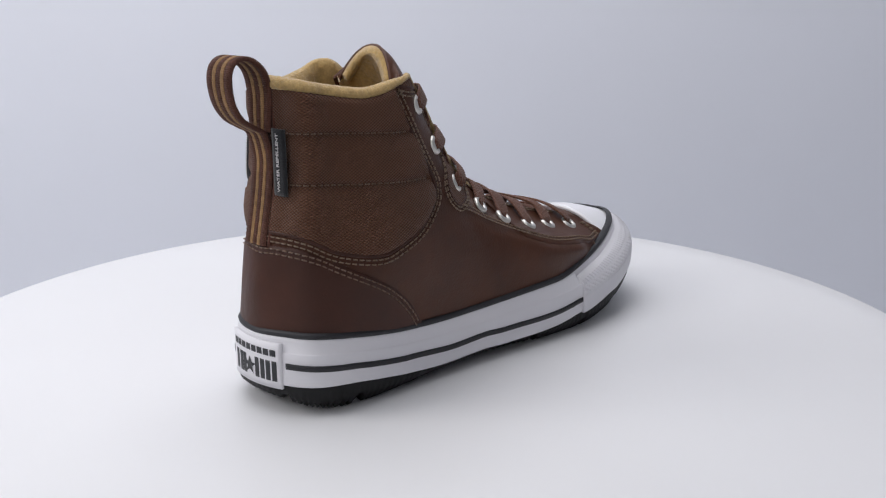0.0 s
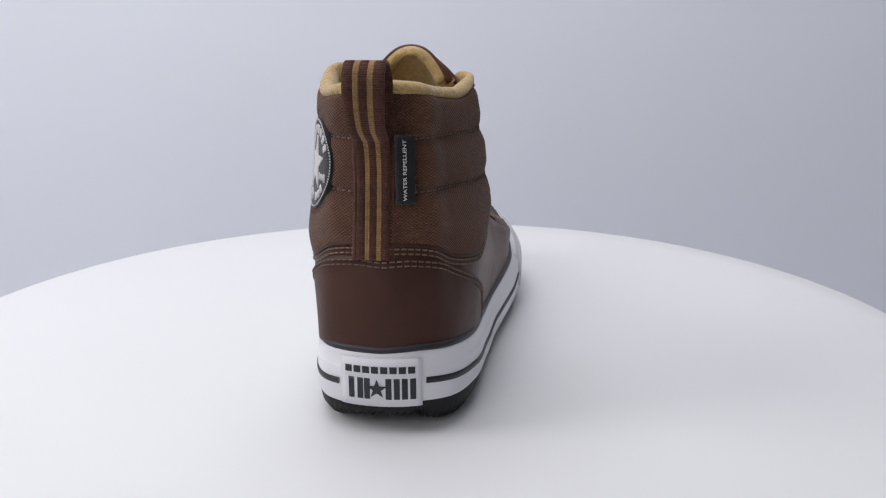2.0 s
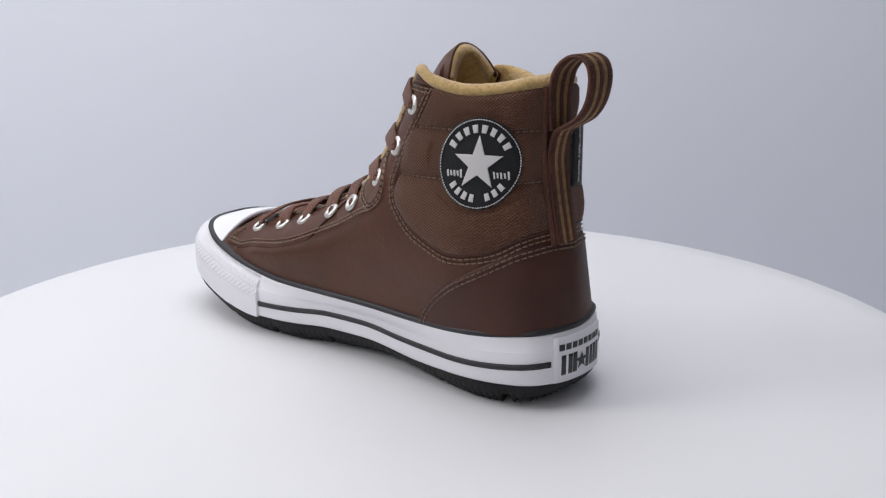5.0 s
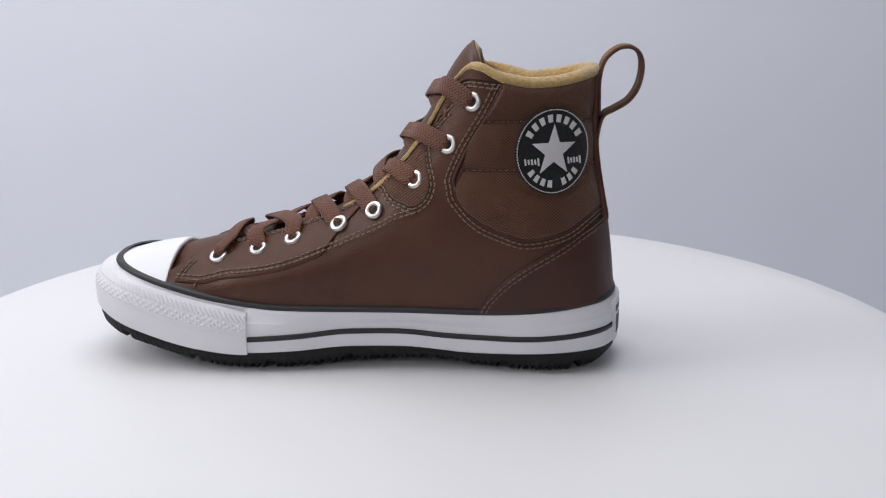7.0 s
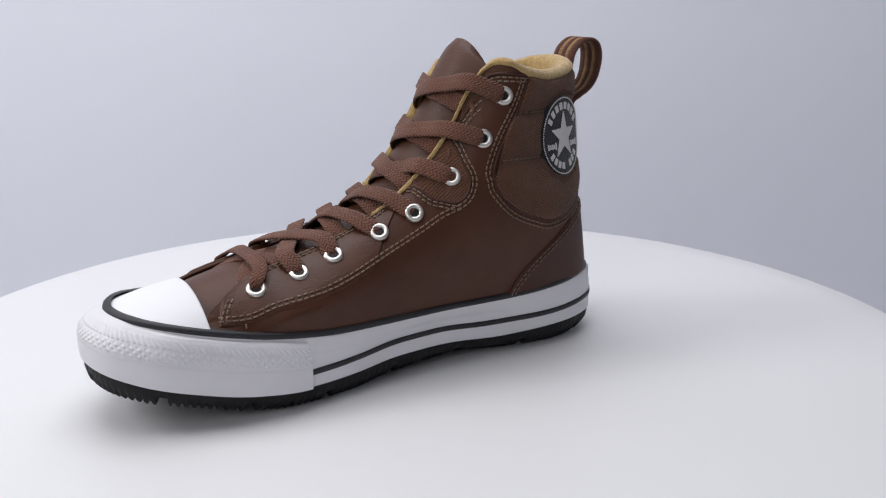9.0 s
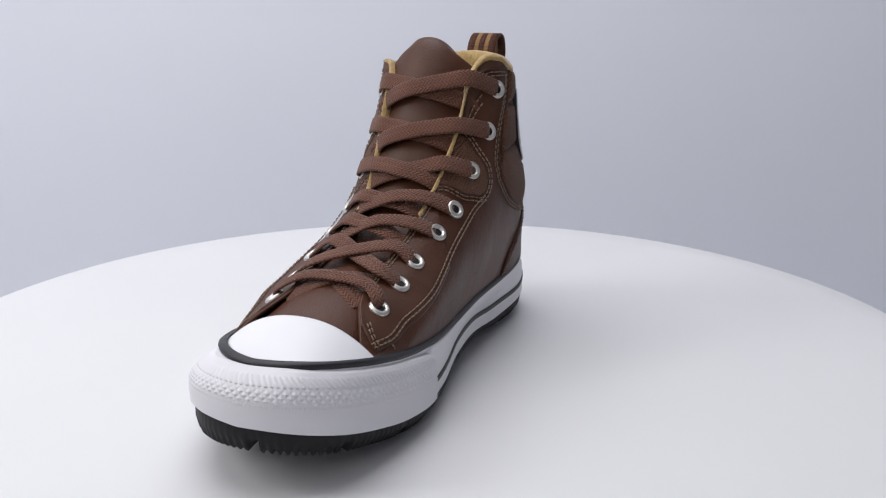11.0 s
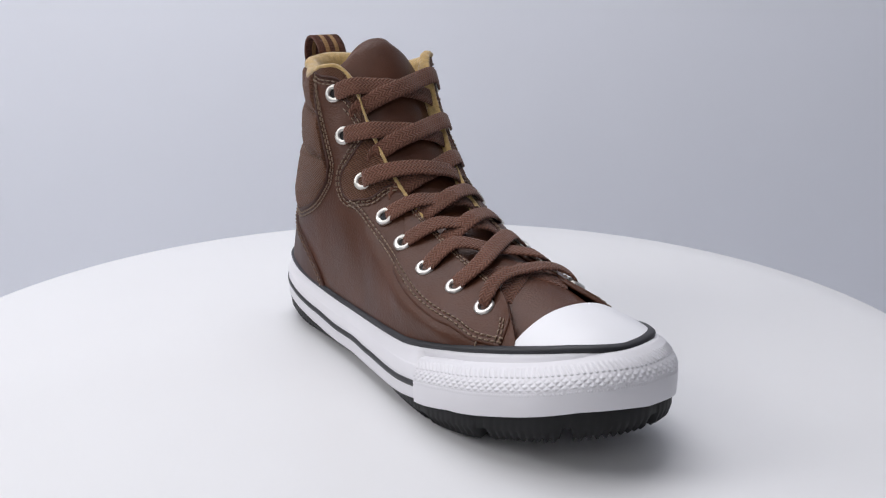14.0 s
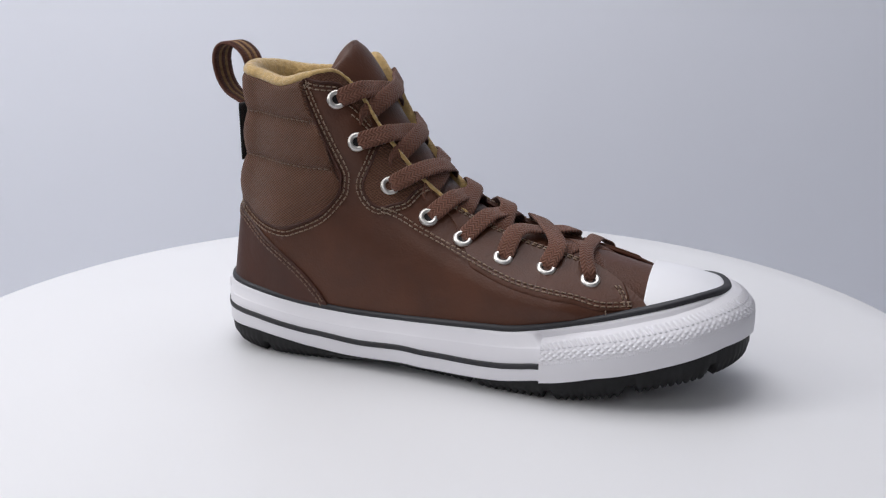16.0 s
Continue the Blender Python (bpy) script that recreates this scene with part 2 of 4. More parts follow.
# the same at the black piping above the sidewall
OUT_TOP = [(-0.1222, 0, 0), (-0.1182, 0.0190, -0.0195), (-0.107, 0.0325, -0.0345), (-0.08, 0.0418, -0.0430), (-0.04, 0.0424, -0.0447), (0, 0.0426, -0.0472),
           (0.04, 0.0450, -0.0524), (0.07, 0.0470, -0.0550), (0.09, 0.0474, -0.0540), (0.11, 0.0470, -0.0508), (0.13, 0.0458, -0.0462),
           (0.15, 0.0420, -0.0394), (0.165, 0.0360, -0.0322), (0.1775, 0.0272, -0.0228), (0.1852, 0.0152, -0.0125), (0.1882, 0, 0)]


def outline(rows):
    """720 points round the sole, 0 at the heel, 360 at the toe, and their outward normals."""
    k = len(rows)
    loop = [(x, a) for x, a, b in rows] + [(x, b) for x, a, b in rows[-2:0:-1]]
    P = cr(loop, 100 * len(loop), True)
    toe = 100 * (k - 1)
    R = np.vstack([even(P[:toe + 1], 361)[:-1], even(np.vstack([P[toe:], P[:1]]), 361)[:-1]])
    t = np.roll(R, -1, 0) - np.roll(R, 1, 0)
    n = np.stack([t[:, 1], -t[:, 0]], 1)
    n /= np.linalg.norm(n, axis=1, keepdims=True)
    return R, (-n if n[0, 0] > 0 else n)


RING, RING_N = outline(OUT)
RTOP, RTOP_N = outline(OUT_TOP)
# the stripe and the sidewall run straighter on the outer side, without the arch of the inner side
LAT = 0.0052 * np.exp(-((RING[:, 0] + 0.002) / 0.050) ** 2) * np.clip(-RING[:, 1] / 0.02, 0, 1)
LAT -= 0.0032 * np.clip((RING[:, 0] - 0.085) / 0.04, 0, 1) * np.clip(-RING[:, 1] / 0.03, 0, 1)
LAT -= 0.0022 * np.clip((-0.055 - RING[:, 0]) / 0.035, 0, 1) * np.clip(-RING[:, 1] / 0.02, 0, 1)
# the lower part of the sidewall alone dips a little more before the ball of the foot
LATB = pc(RING[:, 0], [-0.125, -0.05, -0.02, 0.008, 0.025, 0.045, 0.07, 0.092, 0.21], [0.0, 0.0, 0.0006, 0.0012, 0.0032, 0.0045, 0.0031, 0.0003, 0.0]) * np.clip(-RING[:, 1] / 0.02, 0, 1)
LATB -= 0.0014 * np.clip((RING[:, 0] - 0.085) / 0.04, 0, 1) * np.clip(-RING[:, 1] / 0.03, 0, 1)


def z_top(x):      # top of the white foxing
    return pc(x, [-0.125, -0.105, -0.09, -0.041, 0.008, 0.041, 0.0745, 0.108, 0.141, 0.167, 0.1845, 0.203], [0.0430, 0.0414, 0.0397, 0.0368, 0.0375, 0.0376, 0.0382, 0.0418, 0.0484, 0.0541, 0.0573, 0.0580])


def z_low(x):      # bottom of the white foxing
    return pc(x, [-0.125, -0.105, -0.084, -0.041, 0.008, 0.0345, 0.068, 0.098, 0.125, 0.158, 0.19, 0.203], [0.0150, 0.0143, 0.0137, 0.0124, 0.0150, 0.0152, 0.0130, 0.0124, 0.0150, 0.0220, 0.0312, 0.0362])


def z_bottom(x):   # tread
    return pc(x, [-0.125, -0.112, -0.09, -0.05, -0.01, 0.035, 0.065, 0.1, 0.13, 0.16, 0.203], [0.0065, 0.0018, 0.0, 0.0, 0.002, 0.002, 0.0, 0.0, 0.0034, 0.0112, 0.0212])


def side_y(x, sg, ring=None):
    ring = RTOP if ring is None else ring
    half = ring[:361] if sg > 0 else np.vstack([ring[:1], ring[:359:-1]])
    o = np.argsort(half[:, 0])
    return np.interp(x, half[o, 0], half[o, 1])


def band(bm, prof, i0=0, i1=720, closed=True, toe=0.0):
    """Sweep a profile round the sole: blend from lower to upper outline, outward offset, height function, share of the outer side's dip."""
    idx = np.arange(i0, i1) % 720
    G = np.zeros((len(idx), len(prof), 3))
    for j, (b, d, zf, w) in enumerate(prof):
        N = RING_N[idx] * (1 - b) + RTOP_N[idx] * b
        if toe and b < 0.9:   # room for the bumper
            d = d - toe * np.clip((RING[idx, 0] - 0.0985) / 0.004, 0, 1)[:, None] * (1 - b)
        G[:, j, :2] = RING[idx] * (1 - b) + RTOP[idx] * b + N * d
        G[:, j, 2] = zf(G[:, j, 0] if b > 0.9 else RING[idx, 0] * (1 - b) + RTOP[idx, 0] * b) - w * LAT[idx] - max(0, (w - 0.6) / 0.4) * LATB[idx]
    grid(bm, G, wrap_u=closed)
    return G


def mix(f, g, k, add=0.0):
    return lambda x: f(x) * (1 - k) + g(x) * k + add


# the half surface of the upper: bottom, lower middle, upper middle, top of each rib
RIBS = [((-0.1205, 0.0), (-0.1162, 0, 0.080), (-0.1076, 0, 0.128), (-0.1072, 0, 0.1745)),
        ((-0.1135, 0.0235), (-0.1078, 0.0245, 0.080), (-0.1010, 0.0225, 0.128), (-0.1000, 0.0205, 0.1730)),
        ((-0.099, 0.0360), (-0.0935, 0.0368, 0.081), (-0.088, 0.0340, 0.128), (-0.0865, 0.0310, 0.1702)),
        ((-0.07, None), (-0.072, 0.0450, 0.082), (-0.070, 0.0410, 0.128), (-0.069, 0.0378, 0.1694)),
        ((-0.04, None), (-0.047, 0.0468, 0.083), (-0.051, 0.0448, 0.128), (-0.053, 0.0410, 0.1730)),
        ((-0.012, None), (-0.026, 0.0458, 0.083), (-0.036, 0.0446, 0.127), (-0.042, 0.0395, 0.1782)),
        ((0.010, None), (-0.007, 0.0445, 0.082), (-0.019, 0.0405, 0.124), (-0.034, 0.0310, 0.1775)),
        ((0.028, None), (0.009, 0.0425, 0.079), (-0.006, 0.0360, 0.115), (-0.024, 0.0255, 0.1640)),
        ((0.046, None), (0.025, 0.0415, 0.0735), (0.008, 0.0340, 0.103), (-0.011, 0.0245, 0.1410)),
        ((0.064, None), (0.044, 0.0415, 0.0675), (0.026, 0.0325, 0.0920), (0.006, 0.0220, 0.1190)),
        ((0.081, None), (0.062, 0.0420, 0.0625), (0.046, 0.0318, 0.0832), (0.026, 0.0195, 0.1015)),
        ((0.098, None), (0.082, 0.0430, 0.0580), (0.068, 0.0315, 0.0755), (0.048, 0.0180, 0.0905)),
        ((0.113, None), (0.101, 0.0430, 0.0555), (0.090, 0.0312, 0.0695), (0.072, 0.0175, 0.0815)),
        ((0.122, None), (0.115, 0.0405, 0.0545), (0.109, 0.0308, 0.0655), (0.095, 0.0175, 0.0755)),
        ((0.133, None), (0.128, 0.0385, 0.0540), (0.1245, 0.0310, 0.0620), (0.118, 0.0205, 0.0700)),
        ((0.1415, None), (0.1395, 0.0375, 0.0535), (0.138, 0.0340, 0.0575), (0.1345, 0.0285, 0.0630)),
        ((0.1490, None), (0.1480, 0.0365, 0.0545), (0.1470, 0.0355, 0.0555), (0.146, 0.0345, 0.0565))]
NS, NV = 480, 160


def half_surface(sg):
    C = np.zeros((len(RIBS), 4, 3))
    for i, (b, m1, m2, t) in enumerate(RIBS):
        yb = (abs(side_y(b[0], sg)) - 0.0016) if b[1] is None else b[1]
        C[i] = [(b[0], yb, z_top(b[0]) + 0.0008 - (0.003 * math.exp(-((b[0] + 0.002) / 0.05) ** 2) if sg < 0 else 0)), m1, m2, t]
        if sg < 0 and 0 < i < 4:   # the outer side of the heel is slimmer
            C[i, 1:, 1] -= (0.0015, 0.0040, 0.0015)[i - 1]
        if sg < 0 and 2 < i < 8:
            C[i, 3, 2] -= (0.0016, 0.0014, 0.0036, 0.0036, 0.0020)[i - 3]
        if 1 < i < 8:   # the collar is slimmer than the foot below it
            C[i, 2:, 1] -= (0.0026 if sg < 0 else 0.0010) * (1, 1, 1, 0.6, 0.2, 0)[i - 2]
        if 4 < i < 13:
            w = min(1, (i - 4) / 3, (13 - i) / 2)
            C[i, 1, 1] += (0.0020 if sg < 0 else 0.0014) * w
            C[i, 2, 1] += (-0.0002 if sg < 0 else 0.0004) * w
        if i > 7:   # the foot leans to its outer side low down
            k = min(1, (i - 7) / 3) * max(0, min(1, (15 - i) / 3))
            C[i, 1, 1] += (0.0072 if sg < 0 else 0.0014) * k
            C[i, 2, 1] += (-0.0014 if sg < 0 else 0.0) * k
    A = np.stack([cr(C[:, k], NS, before=C[1, k] * (1, -1, 1)) for k in range(4)], 1)
    G = np.stack([cr(A[i], NV) for i in range(NS)])
    G[0, :, 1] = 0
    G[:, :, 1] *= sg
    N = normals(G)
    if sg < 0:
        N = -N
    N = -N if N[NS // 4, NV // 2, 1] * sg < 0 else N
    N[0, :, 1] = 0
    N[0] /= np.linalg.norm(N[0], axis=1, keepdims=True)
    return G, N


HALF = {1: half_surface(1), -1: half_surface(-1)}


def at(sg, s, v):
    """Point and normal of the upper at s (heel to toe) and v (welt to top), 0 to 1."""
    G, N = HALF[sg]
    s, v = np.clip(np.asarray(s, float), 0, 1) * (NS - 1), np.clip(np.asarray(v, float), 0, 1) * (NV - 1)
    i, j = np.minimum(s.astype(int), NS - 2), np.minimum(v.astype(int), NV - 2)
    a, b = (s - i)[..., None], (v - j)[..., None]

    def lerp(Q):
        return Q[i, j] * (1 - a) * (1 - b) + Q[i + 1, j] * a * (1 - b) + Q[i, j + 1] * (1 - a) * b + Q[i + 1, j + 1] * a * b
    n = lerp(N)
    return lerp(G), n / np.linalg.norm(n, axis=-1, keepdims=True)


def sv(sg, x, z):
    """The s and v at which the upper shows at (x, z) from the side."""
    G = HALF[sg][0]
    k = np.argmin((G[:, :, 0] - x) ** 2 + (G[:, :, 2] - z) ** 2)
    return (k // NV) / (NS - 1), (k % NV) / (NV - 1)


def line(sg, pts, n=200):
    """A smooth curve on the upper through (x, z) points, as s, v pairs."""
    return even(cr([sv(sg, *p) for p in pts], n * 3), n)


def patch_between(sg, lo, hi, s0, s1, nu, nv):
    """Points and normals of the upper between two v curves of s."""
    s = np.linspace(s0, s1, nu)
    k = np.linspace(0, 1, nv)
    V = lo(s)[:, None] * (1 - k) + hi(s)[:, None] * k
    return at(sg, np.tile(s[:, None], (1, nv)), V)


def vcurve(sg, pts):
    q = np.array([sv(sg, *p) for p in pts])
    o = np.argsort(q[:, 0])
    q = q[o]
    keep = np.concatenate([[True], np.diff(q[:, 0]) > 1e-4])
    q = q[keep]
    return (lambda s: pc(s, q[:, 0], q[:, 1])), q[0, 0], q[-1, 0]


def stitches(bm, sg, S, lift, length=0.0025, gap=0.0011, r=0.00042, shift=0.0):
    """A row of thread stitches along a curve (s, v) of the upper."""
    P, N = at(sg, S[:, 0], S[:, 1])
    T = np.gradient(P, axis=0)
    T /= np.linalg.norm(T, axis=1, keepdims=True)
    P = P + np.cross(N, T) * shift
    L = np.concatenate([[0], np.cumsum(np.linalg.norm(np.diff(P, axis=0), axis=1))])
    t = 0.0005
    while t + length < L[-1]:
        q = np.linspace(t, t + length, 4)
        h = np.array([-0.0002, 1, 1, -0.0002]) * 0.00025 + lift
        C = np.stack([np.interp(q, L, P[:, k]) + np.interp(q, L, N[:, k]) * h for k in range(3)], 1)
        tube(bm, C, r, 5)
        t += length + gap


EYES = {1: [(-0.0372, 0.1592), (-0.0235, 0.1362), (-0.0040, 0.1148), (0.0195, 0.0958), (0.0412, 0.0866), (0.0694, 0.0772), (0.0904, 0.0706), (0.1155, 0.0652)],
        -1: [(-0.0329, 0.1586), (-0.0206, 0.1354), (-0.0017, 0.1108), (0.0211, 0.0932), (0.0422, 0.0820), (0.0664, 0.0732), (0.0904, 0.0684), (0.1152, 0.0638)]}
LOW = [(-0.1128, 0.0975), (-0.1085, 0.0965), (-0.1013, 0.0935), (-0.0888, 0.0865), (-0.0697, 0.0829), (-0.0569, 0.0861), (-0.0408, 0.0942), (-0.0300, 0.1060), (-0.0280, 0.1120)]
FRONT = [(-0.0280, 0.1120), (-0.0290, 0.1186), (-0.039, 0.1347), (-0.0499, 0.1535), (-0.0575, 0.1685), (-0.0585, 0.1745)]
COUNTER = [(-0.1150, 0.0905), (-0.110, 0.0900), (-0.098, 0.0850), (-0.0745, 0.0715), (-0.058, 0.0600), (-0.046, 0.0475), (-0.0405, 0.0385)]


def shoe():
    root = tagged(new("high_top_shoe"), "brown leather high-top shoe with white rubber sole, standing on the turntable", "shoe")
    sole(root)
    upper(root)
    return root


def sole(root):
    # outsole with lugs cut into its edge
    bm = bmesh.new()
    L = np.concatenate([[0], np.cumsum(np.linalg.norm(np.diff(RING, axis=0), axis=1))])
    G = band(bm, [(0, -0.0010, mix(z_low, z_low, 0, 0.002), 1), (0, -0.0006, z_low, 1), (0, -0.0016, mix(z_bottom, z_low, 0.55), 0.5), (0, -0.0050, mix(z_bottom, z_low, 0.18), 0), (0, -0.0088, z_bottom, 0), (0, -0.020, mix(z_bottom, z_bottom, 0, 0.0015), 0)])
    bm.verts.ensure_lookup_table()
    n = 6
    for i in range(720):
        fine = (i % 4) < 2
        big = (L[i] * 1000) % 46 < 5.5
        d = 0.006 if big else (0.0016 if fine else 0)
        arch = 0.0075 * math.exp(-((RING[i, 0] + 0.012) / 0.042) ** 2) * (1.0 if RING[i, 1] > 0 else 0.35)
        arch -= 0.0045 * min(1, max(0, (RING[i, 0] - 0.14) / 0.04))
        for j, k in ((2, 0.25), (3, 0.7), (4, 1.0)):
            bm.verts[i * n + j].co.x -= RING_N[i, 0] * arch * k
            bm.verts[i * n + j].co.y -= RING_N[i, 1] * arch * k
        for j, k in ((3, 1.0), (4, 1.0), (5, 0.6)):
            v = bm.verts[i * n + j]
            v.co.z += d * k * (1.0 if j > 3 else 0.75)
            if j < 5:
                v.co.x -= RING_N[i, 0] * d * 0.35
                v.co.y -= RING_N[i, 1] * d * 0.35
    bm.faces.new([bm.verts[i * n + 5] for i in range(720)])
    part("outsole", bm, BLACK, root, "black lugged rubber outsole")
    # foxing
    bm = bmesh.new()
    band(bm, [(0, -0.006, mix(z_low, z_top, 0.02), 1), (0, -0.0004, z_low, 1), (0, 0.0, mix(z_low, z_top, 0.04), 1), (0.03, 0.0, mix(z_low, z_top, 0.40), 0.9), (0.10, 0.0, mix(z_low, z_top, 0.68), 0.7), (0.22, 0, mix(z_low, z_top, 0.695), 0.7),
              (0.40, 0, mix(z_low, z_top, 0.71), 0.7), (0.72, 0, mix(z_low, z_top, 0.92), 0.6), (0.85, 0, mix(z_low, z_top, 0.975), 0.6), (1.0, -0.0004, z_top, 0.6), (1.0, -0.006, z_top, 0.6)], toe=0.0075)
    part("foxing", bm, RUBBER, root, "white rubber sidewall band")
    bm = bmesh.new()
    band(bm, [(1, -0.0010, mix(z_top, z_top, 0, -0.001), 0.6), (1, 0.0001, z_top, 0.6), (1, 0.0004, mix(z_top, z_top, 0, 0.0012), 0.6), (1, 0.0001, mix(z_top, z_top, 0, 0.0021), 0.6), (1, -0.0008, mix(z_top, z_top, 0, 0.0029), 0.6), (1, -0.0040, mix(z_top, z_top, 0, 0.0031), 0.6)])
    part("welt_piping", bm, WELT, root, "black rubber piping above the sidewall")
    # stripes from heel label to toe bumper on both sides
    xs = RING[:, 0]
    for lo, hi in ((0, 360), (360, 720)):
        idx = [i for i in range(lo, hi) if -0.1198 < xs[i] < 0.0955]
        bm = bmesh.new()

        def zs(x):
            return pc(x, [-0.12, -0.09, -0.0576, -0.025, 0.008, 0.034, 0.064, 0.096], [0.0262, 0.0236, 0.0222, 0.0226, 0.0246, 0.0248, 0.0224, 0.0208])
        band(bm, [(0, -0.002, mix(zs, zs, 0, -0.0017), 1), (0, 0.0004, mix(zs, zs, 0, -0.0016), 1), (0.01, 0.0006, zs, 1), (0.02, 0.0005, mix(zs, zs, 0, 0.0016), 1), (0.02, -0.002, mix(zs, zs, 0, 0.0017), 1)], idx[0], idx[-1] + 1, False)
        part("stripe", bm, WELT, root, "black stripe round the sidewall")
    # toe bumper with ridges and diamonds
    idx = [i for i in range(720) if xs[i] > 0.0938]
    n = 1100
    q = np.linspace(0, len(idx) - 1, n)

    def along(A):
        return np.stack([np.interp(q, np.arange(len(idx)), A[idx, k]) for k in range(A.shape[1])], 1)
    R2, N2, T2 = along(RING), along(RING_N), along(RTOP)
    Ls = np.concatenate([[0], np.cumsum(np.linalg.norm(np.diff(R2, axis=0), axis=1))])
    nv = 84
    G = np.zeros((n, nv + 4, 3))
    bot = z_low(R2[:, 0]) - 0.0006 - along((LAT + LATB)[:, None])[:, 0]
    top = z_top(T2[:, 0]) - pc(R2[:, 0], [0.09, 0.12, 0.203], [0.0036, 0.0006, -0.0008])
    k = np.linspace(0, 1, nv)
    lean = N2 * ((T2 - R2) * N2).sum(1)[:, None]
    for j in range(nv):
        z = bot + (top - bot) * k[j]
        base = 0.0013 + 0.0004 * math.sin(math.pi * min(1, k[j] * 1.3))
        d = np.full(n, base)
        if 0.80 < k[j] < 0.95:
            ph = (Ls / 0.0030 - (k[j] - 0.80) * 7) % 1
            d = base + 0.0008 * np.clip(1 - np.abs(ph - 0.5) * 2.6, 0, 1)
        elif 0.52 < k[j] < 0.785:
            u, w = Ls / 0.0042, (k[j] - 0.52) / 0.265 * 2.1
            a, b = np.abs(((u + w) % 1) - 0.5), np.abs(((u - w) % 1) - 0.5)
            d = base + 0.0017 * np.clip(0.5 - np.maximum(a, b), 0, 0.5) * min(1, (k[j] - 0.52) / 0.05, (0.785 - k[j]) / 0.05)
        elif 0.45 < k[j] < 0.50:
            d = base + 0.0002 * (np.sin(Ls / 0.0013 * 2 * math.pi) > 0)
        b = 0.90 * k[j] ** 4.6
        G[:, j + 2, :2] = R2 + lean * b + N2 * d[:, None]
        G[:, j + 2, 2] = z
    for j, (d, zz) in enumerate([(-0.004, bot + 0.0005), (0.0008, bot)]):
        G[:, j, :2], G[:, j, 2] = R2 + N2 * d, zz
    for j, (d, zz) in enumerate([(0.0003, top + 0.0005), (-0.004, top + 0.0007)]):
        G[:, nv + 2 + j, :2], G[:, nv + 2 + j, 2] = R2 + lean * (0.93 if j == 0 else 1.0) + N2 * d, zz
    bm = bmesh.new()
    vs = grid(bm, G)
    for col in (vs[0], vs[-1]):
        bm.faces.new(col)
    part("toe_bumper", bm, RUBBER, root, "white rubber toe bumper with diamond relief")
    heel_label(root)


def heel_point(a, z, d):
    """A point on the heel of the sole: a metres round from its middle, at height z, d outwards."""
    L = np.concatenate([[0], np.cumsum(np.linalg.norm(np.diff(RING[:120], axis=0), axis=1))])
    i = np.interp(abs(a), L, np.arange(120))
    p = np.array([np.interp(i, np.arange(120), RING[:120, k]) for k in (0, 1)])
    n = np.array([np.interp(i, np.arange(120), RING_N[:120, k]) for k in (0, 1)])
    if a < 0:
        p[1], n[1] = -p[1], -n[1]
    p = p + n * d
    return (p[0], p[1], z)


def heel_shape(bm, f, d0, d1):
    """f(u, v) in the unit square -> (a, z); a raised shape on the heel."""
    A = np.array([[heel_point(*f(u, v), d1) for v in np.linspace(0, 1, 6)] for u in np.linspace(0, 1, 16)])
    B = np.array([[heel_point(*f(u, v), d0) for v in np.linspace(0, 1, 6)] for u in np.linspace(0, 1, 16)])
    slab(bm, B, (A - B) / max(1e-9, d1 - d0), 0.0, d1 - d0)


def heel_label(root):
    bm = bmesh.new()
    heel_shape(bm, lambda u, v: (-0.0212 + 0.0424 * u, 0.0150 + 0.0252 * v), -0.002, 0.0006)
    lab = part("heel_label", bm, RUBBER, root, "white rubber heel label with black bars and a star")

    def bar(a0, a1, z0, z1):
        bm = bmesh.new()
        heel_shape(bm, lambda u, v: (a0 + (a1 - a0) * u, z0 + (z1 - z0) * v), 0.0003, 0.0008)
        part("bar", bm, INK, lab)
    # seen from behind, the medial side is at the left
    a = 0.0185
    for i in range(8):
        bar(a - i * 0.00465, a - i * 0.00465 - 0.0036, 0.0330, 0.0366)
    for a0 in (0.0168, 0.0120, 0.0084, -0.0026, -0.0068, -0.0108, -0.0150):
        bar(a0, a0 - 0.0030, 0.0190, 0.0302)
    bm = bmesh.new()
    pts = [heel_point(0.0018 + math.sin(math.pi * i / 5) * (0.0055 if i % 2 == 0 else 0.0022), 0.0245 + math.cos(math.pi * i / 5) * (0.0055 if i % 2 == 0 else 0.0022), 0.0010) for i in range(10)]
    c = bm.verts.new(heel_point(0.0018, 0.0245, 0.0010))
    vs = [bm.verts.new(p) for p in pts]
    for i in range(10):
        bm.faces.new((c, vs[i], vs[(i + 1) % 10]))
    part("star", bm, INK, lab, flat=True)


def flat_uv(G):
    """Length along each row and height, for weaves."""
    mid = G[:, G.shape[1] // 2]
    L = np.concatenate([[0], np.cumsum(np.linalg.norm(np.diff(mid[:, :2], axis=0), axis=1))])
    return np.stack([np.tile(L[:, None], (1, G.shape[1])), G[:, :, 2]], 2)


def both(bm, fn, lo, hi):
    """One sheet over both sides of the heel; fn(sg) gives points and normals from heel centre forwards."""
    (A, NA), (B, NB) = fn(1), fn(-1)
    G = np.concatenate([A[::-1], B[1:]])
    N = np.concatenate([NA[::-1], NB[1:]])
    slab(bm, G, N, lo, hi)


def contour(sg, z):
    """The upper's horizontal outline at height z from the heel centre: s, v and length along it."""
    G = HALF[sg][0]
    v = np.array([np.interp(z, G[i, :, 2], np.linspace(0, 1, NV)) for i in range(0, 260)])
    s = np.arange(260) / (NS - 1)
    P, _ = at(sg, s, v)
    L = np.concatenate([[0], np.cumsum(np.linalg.norm(np.diff(P, axis=0), axis=1))])
    return s, v, L, P


_cache = {}


